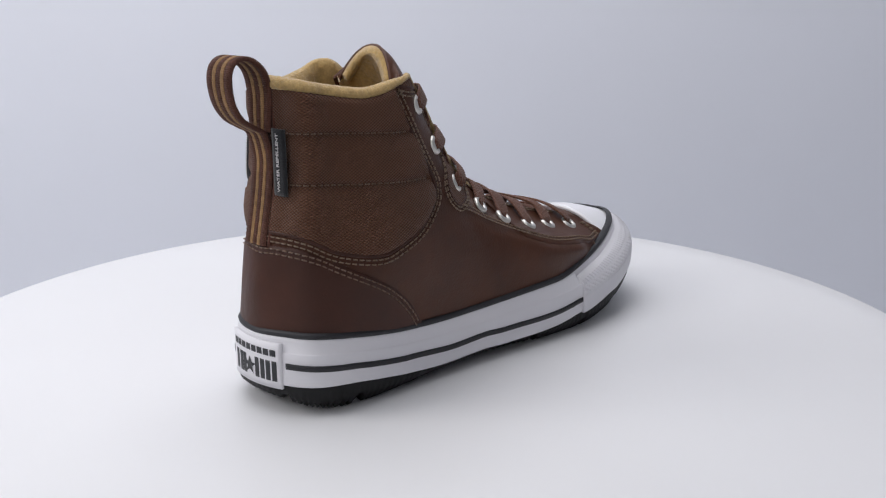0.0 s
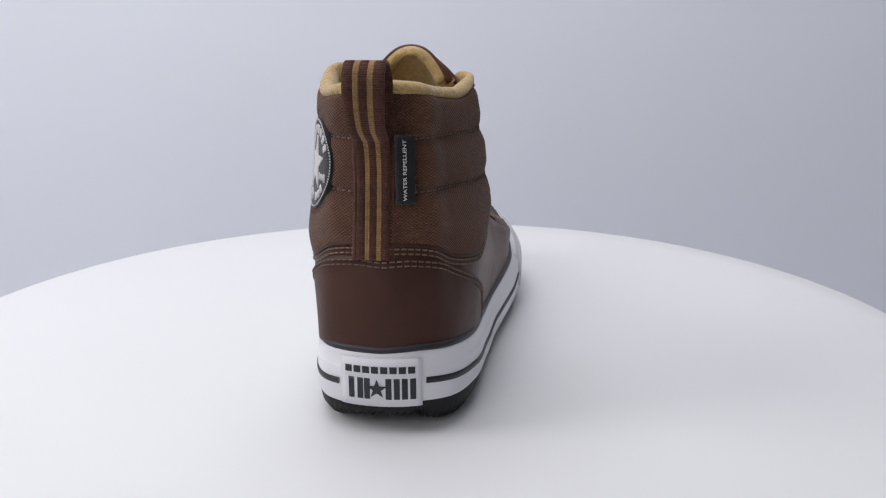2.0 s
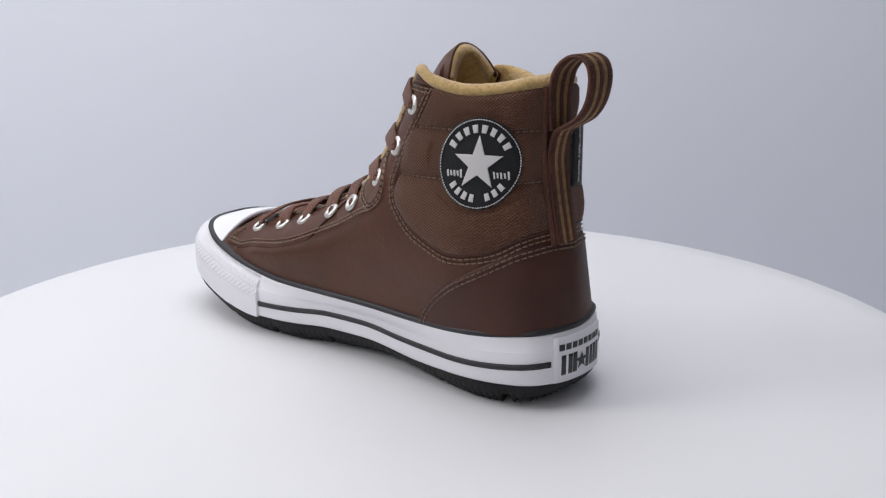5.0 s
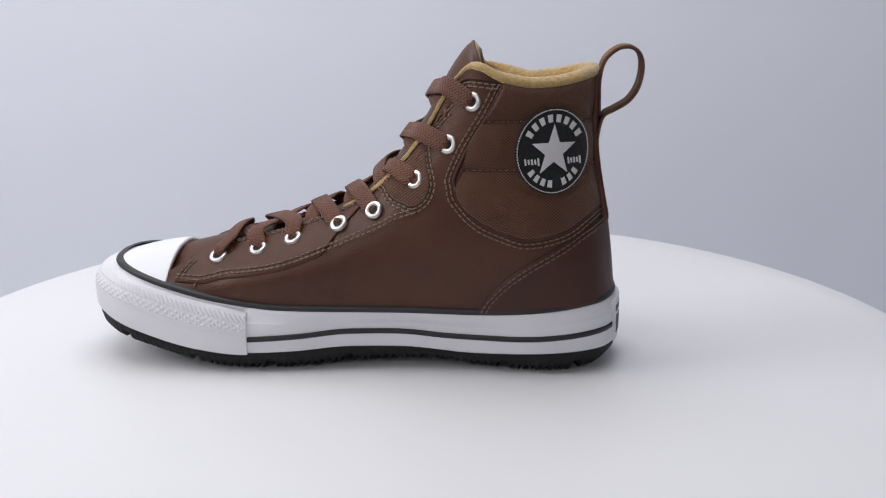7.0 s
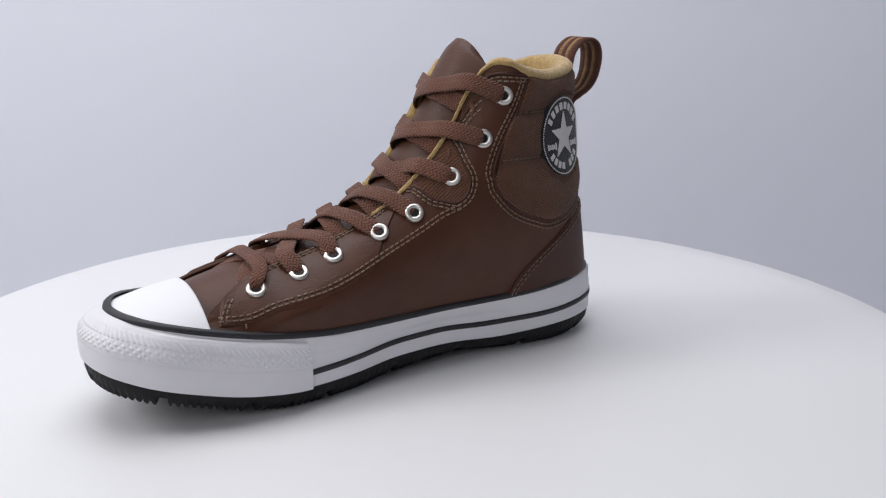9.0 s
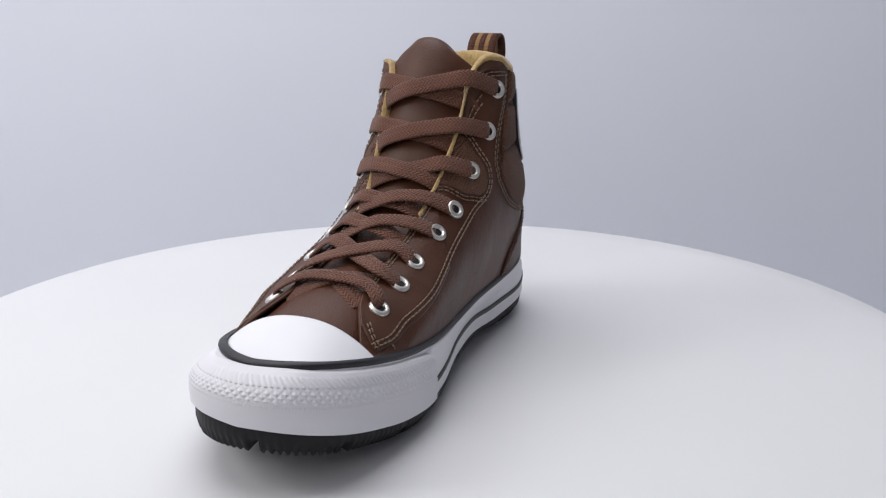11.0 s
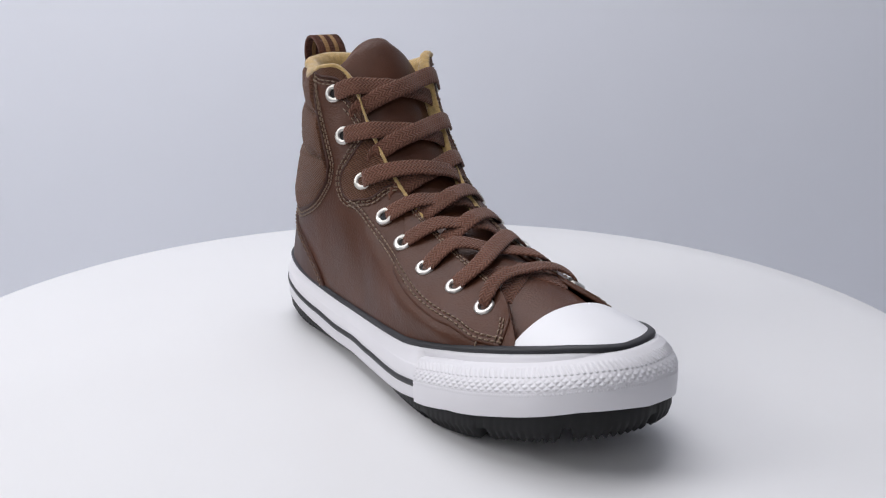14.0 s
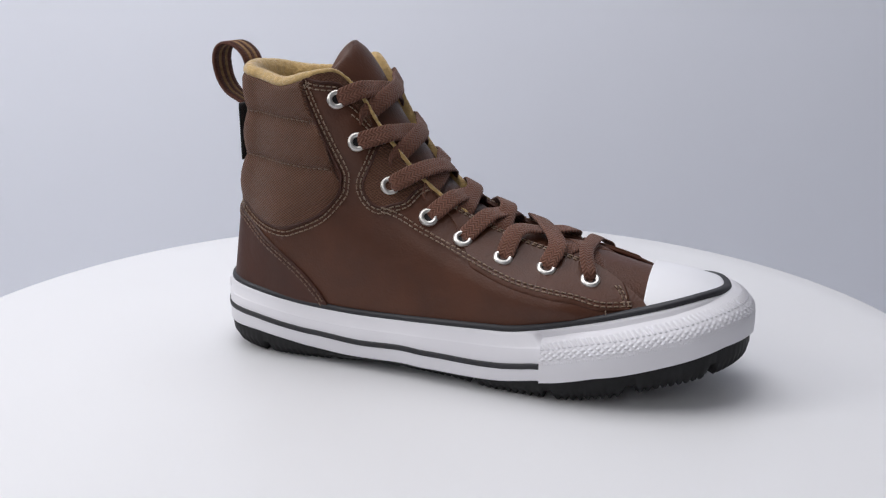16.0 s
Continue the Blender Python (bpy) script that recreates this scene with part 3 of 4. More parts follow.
def chart(sg, x0, a, z):
    """Point and normal a units forward of x0 along the upper at height z."""
    k = (sg, round(z, 4))
    if k not in _cache:
        _cache[k] = contour(sg, round(z, 4))
    s, v, L, P = _cache[k]
    base = np.interp(x0, P[:, 0], L) if x0 is not None else 0.0
    q = base + a
    p, n = at(sg, np.interp(q, L, s), np.interp(q, L, v))
    return p, n


def near_edge(sg, P):
    """The s of the upper's top edge nearest to a point."""
    T, _ = at(sg, np.linspace(0.35, 1, 400), np.ones(400))
    return 0.35 + 0.65 * np.argmin(((T - P) ** 2).sum(1)) / 399


def ribbon(bm, C, Nn, w, t):
    """A flat band with rounded edges along points C with face normals Nn."""
    C, Nn = np.asarray(C, float), np.asarray(Nn, float)
    T = np.gradient(C, axis=0)
    T /= np.linalg.norm(T, axis=1, keepdims=True)
    W = np.cross(T, Nn)
    W /= np.linalg.norm(W, axis=1, keepdims=True)
    M = np.cross(W, T)
    w = np.broadcast_to(np.asarray(w, float), (len(C),))[:, None]
    sec = [(-0.5, 0.15), (-0.46, 0.42), (-0.25, 0.5), (0, 0.53), (0.25, 0.5), (0.46, 0.42), (0.5, 0.15), (0.5, -0.15), (0.46, -0.42), (0.2, -0.5), (-0.2, -0.5), (-0.46, -0.42), (-0.5, -0.15)]
    G = np.stack([C + W * w * a + M * t * b for a, b in sec], 1)
    bm.verts.layers.float_vector.new("weave")
    vs = grid(bm, G, wrap_v=True)
    L = np.concatenate([[0], np.cumsum(np.linalg.norm(np.diff(C, axis=0), axis=1))])
    weave_layer(bm, (vs,), np.array([[(l, a * q[0]) for a, b in sec] for l, q in zip(L, w)]))
    bm.faces.new(vs[0])
    bm.faces.new(vs[-1][::-1])


def upper(root):
    for sg in (1, -1):
        G, N = HALF[sg]
        bm = bmesh.new()
        slab(bm, G[::3, ::3], N[::3, ::3], -0.0018, 0.0)
        part("quarter", bm, LEATHER, root, "brown grained leather side panel")
        panels(root, sg)
        eyelets(root, sg)
    # heel counter over both sides of the heel
    bm = bmesh.new()

    def counter(sg):
        f, s0, s1 = vcurve(sg, COUNTER)
        return patch_between(sg, lambda s: s * 0, f, 0.0, s1, 90, 26)
    k = np.minimum(1, np.linspace(1, 0, 26) * 12)
    both(bm, counter, -0.0004, np.tile(0.0006 + 0.0007 * k, (179, 1)))
    hc = part("heel_counter", bm, LEATHER_HEEL, root, "smooth dark brown leather heel panel")
    for sg in (1, -1):
        S = line(sg, COUNTER)
        bm = bmesh.new()
        stitches(bm, sg, S, 0.0014, shift=0.0018 * sg)
        stitches(bm, sg, S, 0.0014, shift=0.0042 * sg)
        part("stitching", bm, THREAD, hc, "brown double stitching")
    tongue(root)
    toe_cap(root)
    lining(root)
    laces(root)
    pull_loop(root)
    tag(root)
    badge(root)


def panels(root, sg):
    FR = [(x + 0.0034 * min(1, max(0, (z - 0.112) / 0.02)), z) for x, z in FRONT] if sg > 0 else [(x + 0.0026 * min(1, max(0, (z - 0.118) / 0.04)), z) for x, z in FRONT]
    lo, s0, s1 = vcurve(sg, LOW)
    fr, f0, f1 = vcurve(sg, FR)

    def hi(s):
        return np.where(s < f0, 0.985, np.minimum(0.985, fr(np.maximum(s, f0))))
    sE = max(s1, f1) - 0.001
    nu, nv = 110, 90
    G, N = patch_between(sg, lo, hi, 0.0, sE, nu, nv)
    z = G[:, :, 2]
    # two quilting seams and padded fields between them
    h = np.full(z.shape, 0.0042)
    dip = 0.0026 * np.clip((G[:, :, 0] + 0.10) / 0.05, 0, 1) * (sg < 0)
    for zs in (0.1490, 0.1225):
        zs = zs - dip
        h = np.minimum(h, 0.0001 + 0.0042 * np.clip((np.abs(z - zs) - 0.0005) / 0.0125, 0, 1) ** 0.45)
    h = h * (0.25 + 0.75 * np.clip((np.linspace(0, sE, nu) / sE * 9 - 0.9), 0, 1))[:, None]
    if sg > 0:   # flattened under the badge
        h = np.where((G[:, :, 0] + 0.0805) ** 2 + (z - 0.1325) ** 2 < 0.027 ** 2, np.minimum(h, 0.0026), h)
    e = np.minimum(np.linspace(0, 1, nv), np.linspace(1, 0, nv) * 3)[None, :] * 8
    f = np.linspace(1, 0, nu)[:, None] * 9
    h = np.minimum(h, 0.0004 + 0.0032 * np.sqrt(np.clip(np.minimum(e, f), 0, 1)))
    bm = bmesh.new()
    slab(bm, G, N, -0.0006, h, flat_uv(G))
    cp = part("collar_panel", bm, TEXTILE, root, "padded brown canvas collar with two quilting seams")
    bm = bmesh.new()
    for zs in (0.1490, 0.1225):
        drop = [0.0026 * min(1, max(0, (HALF[sg][0][i, 120, 0] + 0.10) / 0.05)) * (sg < 0) for i in range(10, 190)]
        v = np.array([np.interp(zs - d, HALF[sg][0][i, :, 2], np.linspace(0, 1, NV)) for i, d in zip(range(10, 190), drop)])
        s = np.arange(10, 190) / (NS - 1)
        ok = (v < hi(s) - 0.02) & (v > lo(s)) & (s < sE - 0.004)
        stitches(bm, sg, np.stack([s[ok], v[ok]], 1), 0.0006)
    part("stitching", bm, THREAD, cp, "brown quilting stitches")
    # a dark cord added as the shade line where leather meets canvas
    bm = bmesh.new()
    rim = np.vstack([line(sg, LOW, 120), line(sg, FR[:-1], 90)[1:]])
    P, Nn = at(sg, rim[:, 0], rim[:, 1])
    tube(bm, P + Nn * 0.0003, 0.0011, 8)
    part("edge_shade_cord", bm, LEATHER_HEEL, root, "dark leather cord drawing the shade line round the collar")
    bm = bmesh.new()
    for d in (0.0024, 0.0048):
        stitches(bm, sg, line(sg, LOW[:-1] + FR[:-1], 320), 0.0004, shift=d * sg)
    # eyestay top and the seams beside the eyelets
    TOP = [(-0.0578 + (0.005 if sg < 0 else 0), 0.1672), (-0.0545 + (0.004 if sg < 0 else 0), 0.1706), (-0.043, 0.1722 - (0.003 if sg < 0 else 0)), (-0.033, 0.1708 - (0.004 if sg < 0 else 0)), (-0.026, 0.1640 - (0.004 if sg < 0 else 0))]
    stitches(bm, sg, line(sg, TOP, 90), 0.0004, shift=0.0022 * sg)
    stitches(bm, sg, line(sg, TOP, 90), 0.0004, shift=0.0044 * sg)
    STAY = [(0.1400, 0.0535), (0.1256, 0.0533), (0.1068, 0.0574), (0.0732, 0.0638), (0.0399, 0.0764), (0.0136, 0.0888), (0.0010, 0.0950), (-0.0065, 0.0972)]
    for d in (0.0, 0.0024):
        stitches(bm, sg, line(sg, STAY, 260), 0.0013, shift=d * sg)
    TAB = [(0.0165, 0.1090), (0.0081, 0.1030), (0.0000, 0.1000), (-0.0059, 0.0992), (-0.0122, 0.1040), (-0.0152, 0.1130), (-0.0123, 0.1234), (-0.0098, 0.1330)]
    if sg > 0:
        TAB = [(x + 0.0018, z + 0.0014) for x, z in TAB]
    for d in (0.0014, 0.0036):
        stitches(bm, sg, line(sg, TAB, 200), 0.0006, shift=-d * sg)
    # along the throat
    for a, b, vv in ((6.15, 7.2, (0.885, 0.855)), (9.9, 13.6, (0.965, 0.925))):
        s = np.linspace(a, b, 80) / 16
        for v in vv:
            stitches(bm, sg, np.stack([s, np.full(80, v)], 1), 0.0003 if a < 9 else 0.0013)
    # front corner by the toe cap
    for x in (0.1385, 0.1360):
        stitches(bm, sg, line(sg, [(x, 0.0535), (x - 0.003, 0.058), (x - 0.009, 0.0635)], 40), 0.0013)
    stitches(bm, sg, line(sg, [(0.1270, 0.0490), (0.1265, 0.0545)], 30), 0.0006)
    part("stitching", bm, THREAD_TAN, root, "light brown double stitching on the leather")
    # the leather eyestay laid over the side panel
    EDGE = [(x, z - 0.0017) for x, z in STAY]
    st, e0, e1 = vcurve(sg, EDGE)
    bm = bmesh.new()
    G, N = patch_between(sg, st, lambda s: s * 0 + 0.998, max(e0, sv(sg, 0.0185, 0.1075)[0]), e1, 150, 34)
    k = np.minimum(1, np.linspace(0, 1, 34) * 20)[None, :] * np.minimum(1, np.linspace(1, 0, 150) * 40 + 0.3)[:, None]
    slab(bm, G, N, -0.0004, 0.0002 + 0.0009 * k)
    part("eyestay", bm, LEATHER, root, "brown leather eyestay overlay with stitched edge")
    # canvas above the eyestay, to the rim
    tp, t0, t1 = vcurve(sg, TOP)
    bm = bmesh.new()
    G, N = patch_between(sg, tp, lambda s: s * 0 + 0.995, t0, t1, 60, 14)
    slab(bm, G, N, -0.0006, 0.0006, flat_uv(G))
    part("collar_trim", bm, TEXTILE, root, "brown canvas strip above the eyestay")
    # dark cord as the shade line under the trim
    bm = bmesh.new()
    S = line(sg, TOP, 90)
    P, Nn = at(sg, S[:, 0], S[:, 1])
    tube(bm, P + Nn * 0.0002, 0.0010, 8)
    part("edge_shade_cord", bm, LEATHER_HEEL, root)
    # canvas tab round the third eyelet
    loop = np.vstack([cr(TAB, 60), [(-0.0062, 0.1330), (0.0002, 0.1255), (0.0082, 0.1170)]])
    mid = np.array((-0.0005, 0.1130))
    Q = np.array([[sv(sg, *(mid + (q - mid) * k)) for q in loop] for k in np.linspace(0.02, 1, 9)])
    G, N = at(sg, Q[:, :, 0], np.minimum(Q[:, :, 1], 0.995))
    bm = bmesh.new()
    bm.verts.layers.float_vector.new("weave")
    vs = grid(bm, G + N * 0.0006, wrap_v=True)
    bm.faces.new(vs[0])
    grid(bm, np.stack([G[-1] + N[-1] * 0.0006, G[-1] - N[-1] * 0.0008]), wrap_v=True)
    weave_layer(bm, (vs,), np.stack([G[:, :, 0], G[:, :, 2]], 2))
    part("canvas_tab", bm, TEXTILE, root, "brown canvas tab round the third eyelet")
    # canvas facing between the upper eyestay and the fleece
    bm = bmesh.new()
    G, N = patch_between(sg, lambda s: s * 0 + 0.905, lambda s: s * 0 + 0.995, 6.05 / 16, 7.35 / 16, 50, 10)
    slab(bm, G, N, -0.0006, 0.0006, flat_uv(G))
    part("canvas_facing", bm, TEXTILE, root, "brown canvas strip beside the fleece edge")
    # dark cord as the shade line round the tab
    bm = bmesh.new()
    S = line(sg, TAB, 120)
    P, Nn = at(sg, S[:, 0], S[:, 1])
    tube(bm, P + Nn * 0.0002, 0.0009, 8)
    part("edge_shade_cord", bm, LEATHER_HEEL, root)


def frame_at(n):
    n = Vector(n).normalized()
    a = n.cross(Vector((0, 0, 1))).normalized()
    return a, n.cross(a), n


def eyelets(root, sg):
    for x, z in EYES[sg]:
        P, N = at(sg, *sv(sg, x, z))
        a, b, n = frame_at(N)
        P = P + N * (0.0010 if x > 0.012 else 0.0)
        bm = bmesh.new()
        prof = [(0.0025, -0.0016), (0.0026, 0.0006), (0.0031, 0.0013), (0.0042, 0.0016), (0.0051, 0.0012), (0.0056, 0.0004), (0.0056, -0.0006)]
        th = np.linspace(0, 2 * math.pi, 36, endpoint=False)
        G = np.array([[Vector(P) + (a * math.cos(t) + b * math.sin(t)) * r + n * h for r, h in prof] for t in th])
        grid(bm, G, wrap_u=True)
        e = part("eyelet", bm, METAL, root, "round nickel eyelet")
        # a black disc stands in for the shade within the ring
        bm = bmesh.new()
        G = np.array([[Vector(P) + (a * math.cos(t) + b * math.sin(t)) * r + n * h for r, h in ((0.0031, 0.0003), (0.0016, 0.0001), (0.00001, 0.0001))] for t in th])
        grid(bm, G, wrap_u=True)
        part("hole", bm, BLACK, e, "black disc as the shade inside the eyelet")


SPINE = [(0.165, 0.0605), (0.150, 0.0640), (0.130, 0.0690), (0.100, 0.0765), (0.070, 0.0822), (0.0455, 0.0920), (0.0235, 0.1070), (0.0065, 0.1280), (-0.0085, 0.1490), (-0.0195, 0.1705), (-0.0290, 0.1848), (-0.0350, 0.1905)]
HALFW = [0.030, 0.032, 0.032, 0.029, 0.0275, 0.0265, 0.0265, 0.0275, 0.0290, 0.0300, 0.0278, 0.0215]


TONGUE = []


def tongue(root):
    n = 110
    C = cr([(x, z) for x, z in SPINE], n)
    W = cr([(w, 0) for w in HALFW], n)[:, 0]
    T = np.gradient(C, axis=0)
    T /= np.linalg.norm(T, axis=1, keepdims=True)
    Nn = np.stack([-T[:, 1], T[:, 0]], 1)
    Nn = np.where((Nn[:, 1] < 0)[:, None], -Nn, Nn)
    k = np.linspace(-1, 1, 41)
    G = np.zeros((n, 41, 3))
    t = np.linspace(0, 1, n)
    sag = pc(t, [0, 0.3, 0.55, 0.8, 1], [0.017, 0.012, 0.010, 0.018, 0.016])
    for j, q in enumerate(k):
        d = sag * abs(q) ** 2.1
        G[:, j, 0] = C[:, 0] - Nn[:, 0] * d
        G[:, j, 1] = q * W + pc(t, [0, 0.5, 1], [0.0, -0.001, -0.0045])
        G[:, j, 2] = C[:, 1] - Nn[:, 1] * d
    N = normals(G)
    if N[n // 2, 20, 2] < 0:
        N = -N
    # round the top corners
    for i in range(n):
        if t[i] > 0.84:
            u = (t[i] - 0.84) / 0.16
            G[i, :, :] -= (np.abs(k) ** 3)[:, None] * u * np.array([-0.003, 0, 0.007])
    TONGUE.extend((G.reshape(-1, 3), N.reshape(-1, 3)))
    bm = bmesh.new()
    slab(bm, G, N, -0.0018, 0.0)
    tg = part("tongue", bm, LEATHER, root, "brown leather tongue and vamp")
    bm = bmesh.new()
    i0 = int(n * 0.42)
    slab(bm, G[i0:, 1:-1] + np.array([0, 0, 0.0003]), N[i0:, 1:-1], -0.0074, -0.0017)
    part("tongue_lining", bm, FLEECE, root, "tan fleece backing of the tongue")


def toe_cap(root):
    m = 49
    xs = np.concatenate([np.linspace(0.1452, 0.172, 36), 0.172 + (0.1850 - 0.172) * np.sin(np.linspace(0, math.pi / 2, 25))[1:]])
    G = np.zeros((len(xs), m, 3))
    for i, x in enumerate(xs):
        yl, yr = side_y(x + 0.0008, 1) - 0.0018, side_y(x + 0.0008, -1) + 0.0018
        c, w = (yl + yr) / 2, max(0.0004, (yl - yr) / 2)
        ze = z_top(x) + 0.0008
        zc = max(ze + 0.0002, pc(x, [0.140, 0.150, 0.160, 0.170, 0.178, 0.1850], [0.0672, 0.0662, 0.0648, 0.0627, 0.0603, 0.0578]))
        for j, q in enumerate(np.linspace(-1, 1, m)):
            y = math.sin(q * math.pi / 2)
            G[i, j] = (x, c + w * y, ze + (zc - ze) * (1 - abs(y) ** 2.3))
    N = normals(G)
    if N[10, m // 2, 2] < 0:
        N = -N
    bm = bmesh.new()
    slab(bm, G, N, -0.0018, 0.0012)
    part("toe_cap", bm, CAP_M, root, "smooth white rubber toe cap")


def lining(root):
    for sg in (1, -1):
        s = np.linspace(0.0, 10.6 / 16, 150)
        P, N = at(sg, s, np.ones(150))
        P2, _ = at(sg, s, np.full(150, 0.97))
        up = P - P2
        up /= np.linalg.norm(up, axis=1, keepdims=True)
        fat = pc(s * 16, [0, 3.5, 5.0, 6.2, 7.2, 8.6, 10.6], [1.0, 1.0, 0.7, 0.75, 1.30, 1.25, 0.85] if sg > 0 else [1.0, 0.9, 0.4, 0.5, 1.30, 1.25, 0.85])[:, None]
        prof = [(0.0010, -0.0030), (0.0024, -0.0016), (0.0024, 0.0004), (0.0004, 0.0026), (-0.0025, 0.0036), (-0.0055, 0.0024), (-0.0078, -0.0020), (-0.0088, -0.010)]
        rows = [P + N * a * fat + up * b * fat for a, b in prof]
        for v, d in ((0.80, 0.0085), (0.6, 0.0075), (0.45, 0.007), (0.3, 0.007)):
            v = 1 - (1 - v) * pc(s * 16, [0, 6, 8, 10.6], [1, 1, 0.45, 0.3])
            Q, M = at(sg, s, v)
            rows.append(Q - M * d * np.maximum(fat, 0.5))
        G = np.stack(rows, 1)
        rng = np.random.RandomState(3)
        G = G + rng.normal(0, 0.00007, G.shape) * (np.arange(len(rows)) < 9)[None, :, None]
        bm = bmesh.new()
        grid(bm, G)
        part("lining", bm, FLEECE, root, "tan fleece lining rolled over the collar")
    bm = bmesh.new()
    ring = [RTOP[i] - RTOP_N[i] * 0.008 for i in range(0, 720, 8)]
    bm.faces.new([bm.verts.new((min(p[0], 0.095), p[1], 0.0405)) for p in ring])
    part("insole", bm, FLEECE, root, "tan insole", flat=True)


def laces(root):
    E = {sg: [at(sg, *sv(sg, x, z)) for x, z in EYES[sg]] for sg in (1, -1)}
    sT = {sg: [near_edge(sg, E[sg][i][0]) for i in range(8)] for sg in (1, -1)}

    def edge(sg, r):
        s = np.interp(r, range(8), sT[sg])
        p, n = at(sg, s, 1.0)
        return p, n

    def out(r):
        a, b = max(0, r - 0.5), min(7, r + 0.5)
        d = sum(edge(s, a)[0] - edge(s, b)[0] for s in (1, -1))
        n = np.array([d[2], 0, -d[0]])
        return n / np.linalg.norm(n) * (1 if n[2] > 0 else -1)

    def lay(pts, nrm, w=0.0106, n=46, tuck=0, over=None):
        C, M = cr(pts, n), cr(nrm, n)
        if over is not None:   # keep the lace above the tongue
            TG, TN = TONGUE
            up = np.zeros(n)
            for a in range(int(n * 0.14), int(n * 0.84)):
                b = np.argmin(((TG - C[a]) ** 2).sum(1))
                up[a] = max(0, over - (C[a] - TG[b]) @ TN[b])
            for _ in range(6):
                up[1:-1] = (up[:-2] + 2 * up[1:-1] + up[2:]) / 4
            C = C + M / np.linalg.norm(M, axis=1, keepdims=True) * up[:, None]
        M /= np.linalg.norm(M, axis=1, keepdims=True)
        k = np.linspace(0, 1, n)
        ww = w * (0.62 + 0.38 * np.clip(k / 0.16, 0, 1))
        if tuck:
            ww = np.minimum(ww, w * (0.62 + 0.38 * np.clip((1 - k) / 0.16, 0, 1)))
        bm = bmesh.new()
        ribbon(bm, C, M, ww, 0.0017)
        part("lace", bm, LACE_M, root, "flat brown woven lace")

    for i in range(7):
        for sg in (1, -1):
            p, n = E[sg][i]
            q, m = E[-sg][i + 1]
            e0, n0 = edge(sg, min(7, i + (0.22 if i < 5 else 0)))
            e1, n1 = edge(-sg, i + (0.76 if i < 5 else 1))
            o = out(i + 0.45)
            toward = (e0 - p) / np.linalg.norm(e0 - p)
            over = (sg > 0) != (i == 2)
            high = 0.0036 if over else 0.0012
            lift = 0.0064 if over else 0.0040
            if i < 5:   # the upper rows stand further off the tongue
                lift, high = lift + 0.0024, high + 0.0016
            mid = (e0 * 0.5 + e1 * 0.5) + o * lift
            if i == 5:   # this pair goes into the next eyelets from above
                back = (e1 - q) / np.linalg.norm(e1 - q)
                pts = [p - n * 0.002, p + n * 0.0022 + toward * 0.003, e0 + (n0 + o) * 0.5 * 0.0045, mid, e1 + (n1 + o) * 0.5 * 0.0045, q + m * 0.0024 + back * 0.003, q - m * 0.002]
                nr = [n, n, (n0 + o) / 2, o, (n1 + o) / 2, m, m]
                lay(pts, nr, tuck=1, over=high)
            elif i == 6:
                pts = [e0 - o * 0.002 - toward * 0.004, (e0 * 0.75 + e1 * 0.25) + o * 0.0012, (e0 + e1) / 2 + o * (0.0030 if over else 0.0014), (e0 * 0.25 + e1 * 0.75) + o * 0.0010, e1 - o * 0.003]
                lay(pts, [o] * 5)
            else:
                f1, _ = edge(-sg, i + 0.68)
                pts = [p - n * 0.002, p + n * 0.0022 + toward * 0.0035, e0 + (n0 * 0.6 + o * 0.4) * 0.0048, e0 * 0.72 + e1 * 0.28 + o * (lift - 0.0006), mid,
                       e0 * 0.22 + f1 * 0.78 + o * 0.0046, f1 - o * 0.0022 - np.array([0, 0.002 * sg, 0]), f1 * 0.6 + q * 0.4 - m * 0.004]
                nr = [n, n, n0 * 0.6 + o * 0.4, o, o, o, o, (o + m) / 2]
                lay(pts, nr, over=high)
    # the lowest lace arches across from eyelet to eyelet
    p, n = E[1][7]
    q, m = E[-1][7]
    pts = [p - n * 0.002, p + n * 0.003 + np.array([-0.001, -0.002, 0.002]), (0.1100, 0.0225, 0.0750), (0.1095, 0.012, 0.0777), (0.1095, 0.0, 0.0783), (0.1095, -0.012, 0.0777), (0.1110, -0.0215, 0.0748), q + m * 0.003 + np.array([-0.001, 0.002, 0.002]), q - m * 0.002]
    o = np.array([0.30, 0, 0.95])
    lay(pts, [n, n, o + n * 0.6, o, o, o, o + m * 0.6, m, m], 0.0082, 80, 1)


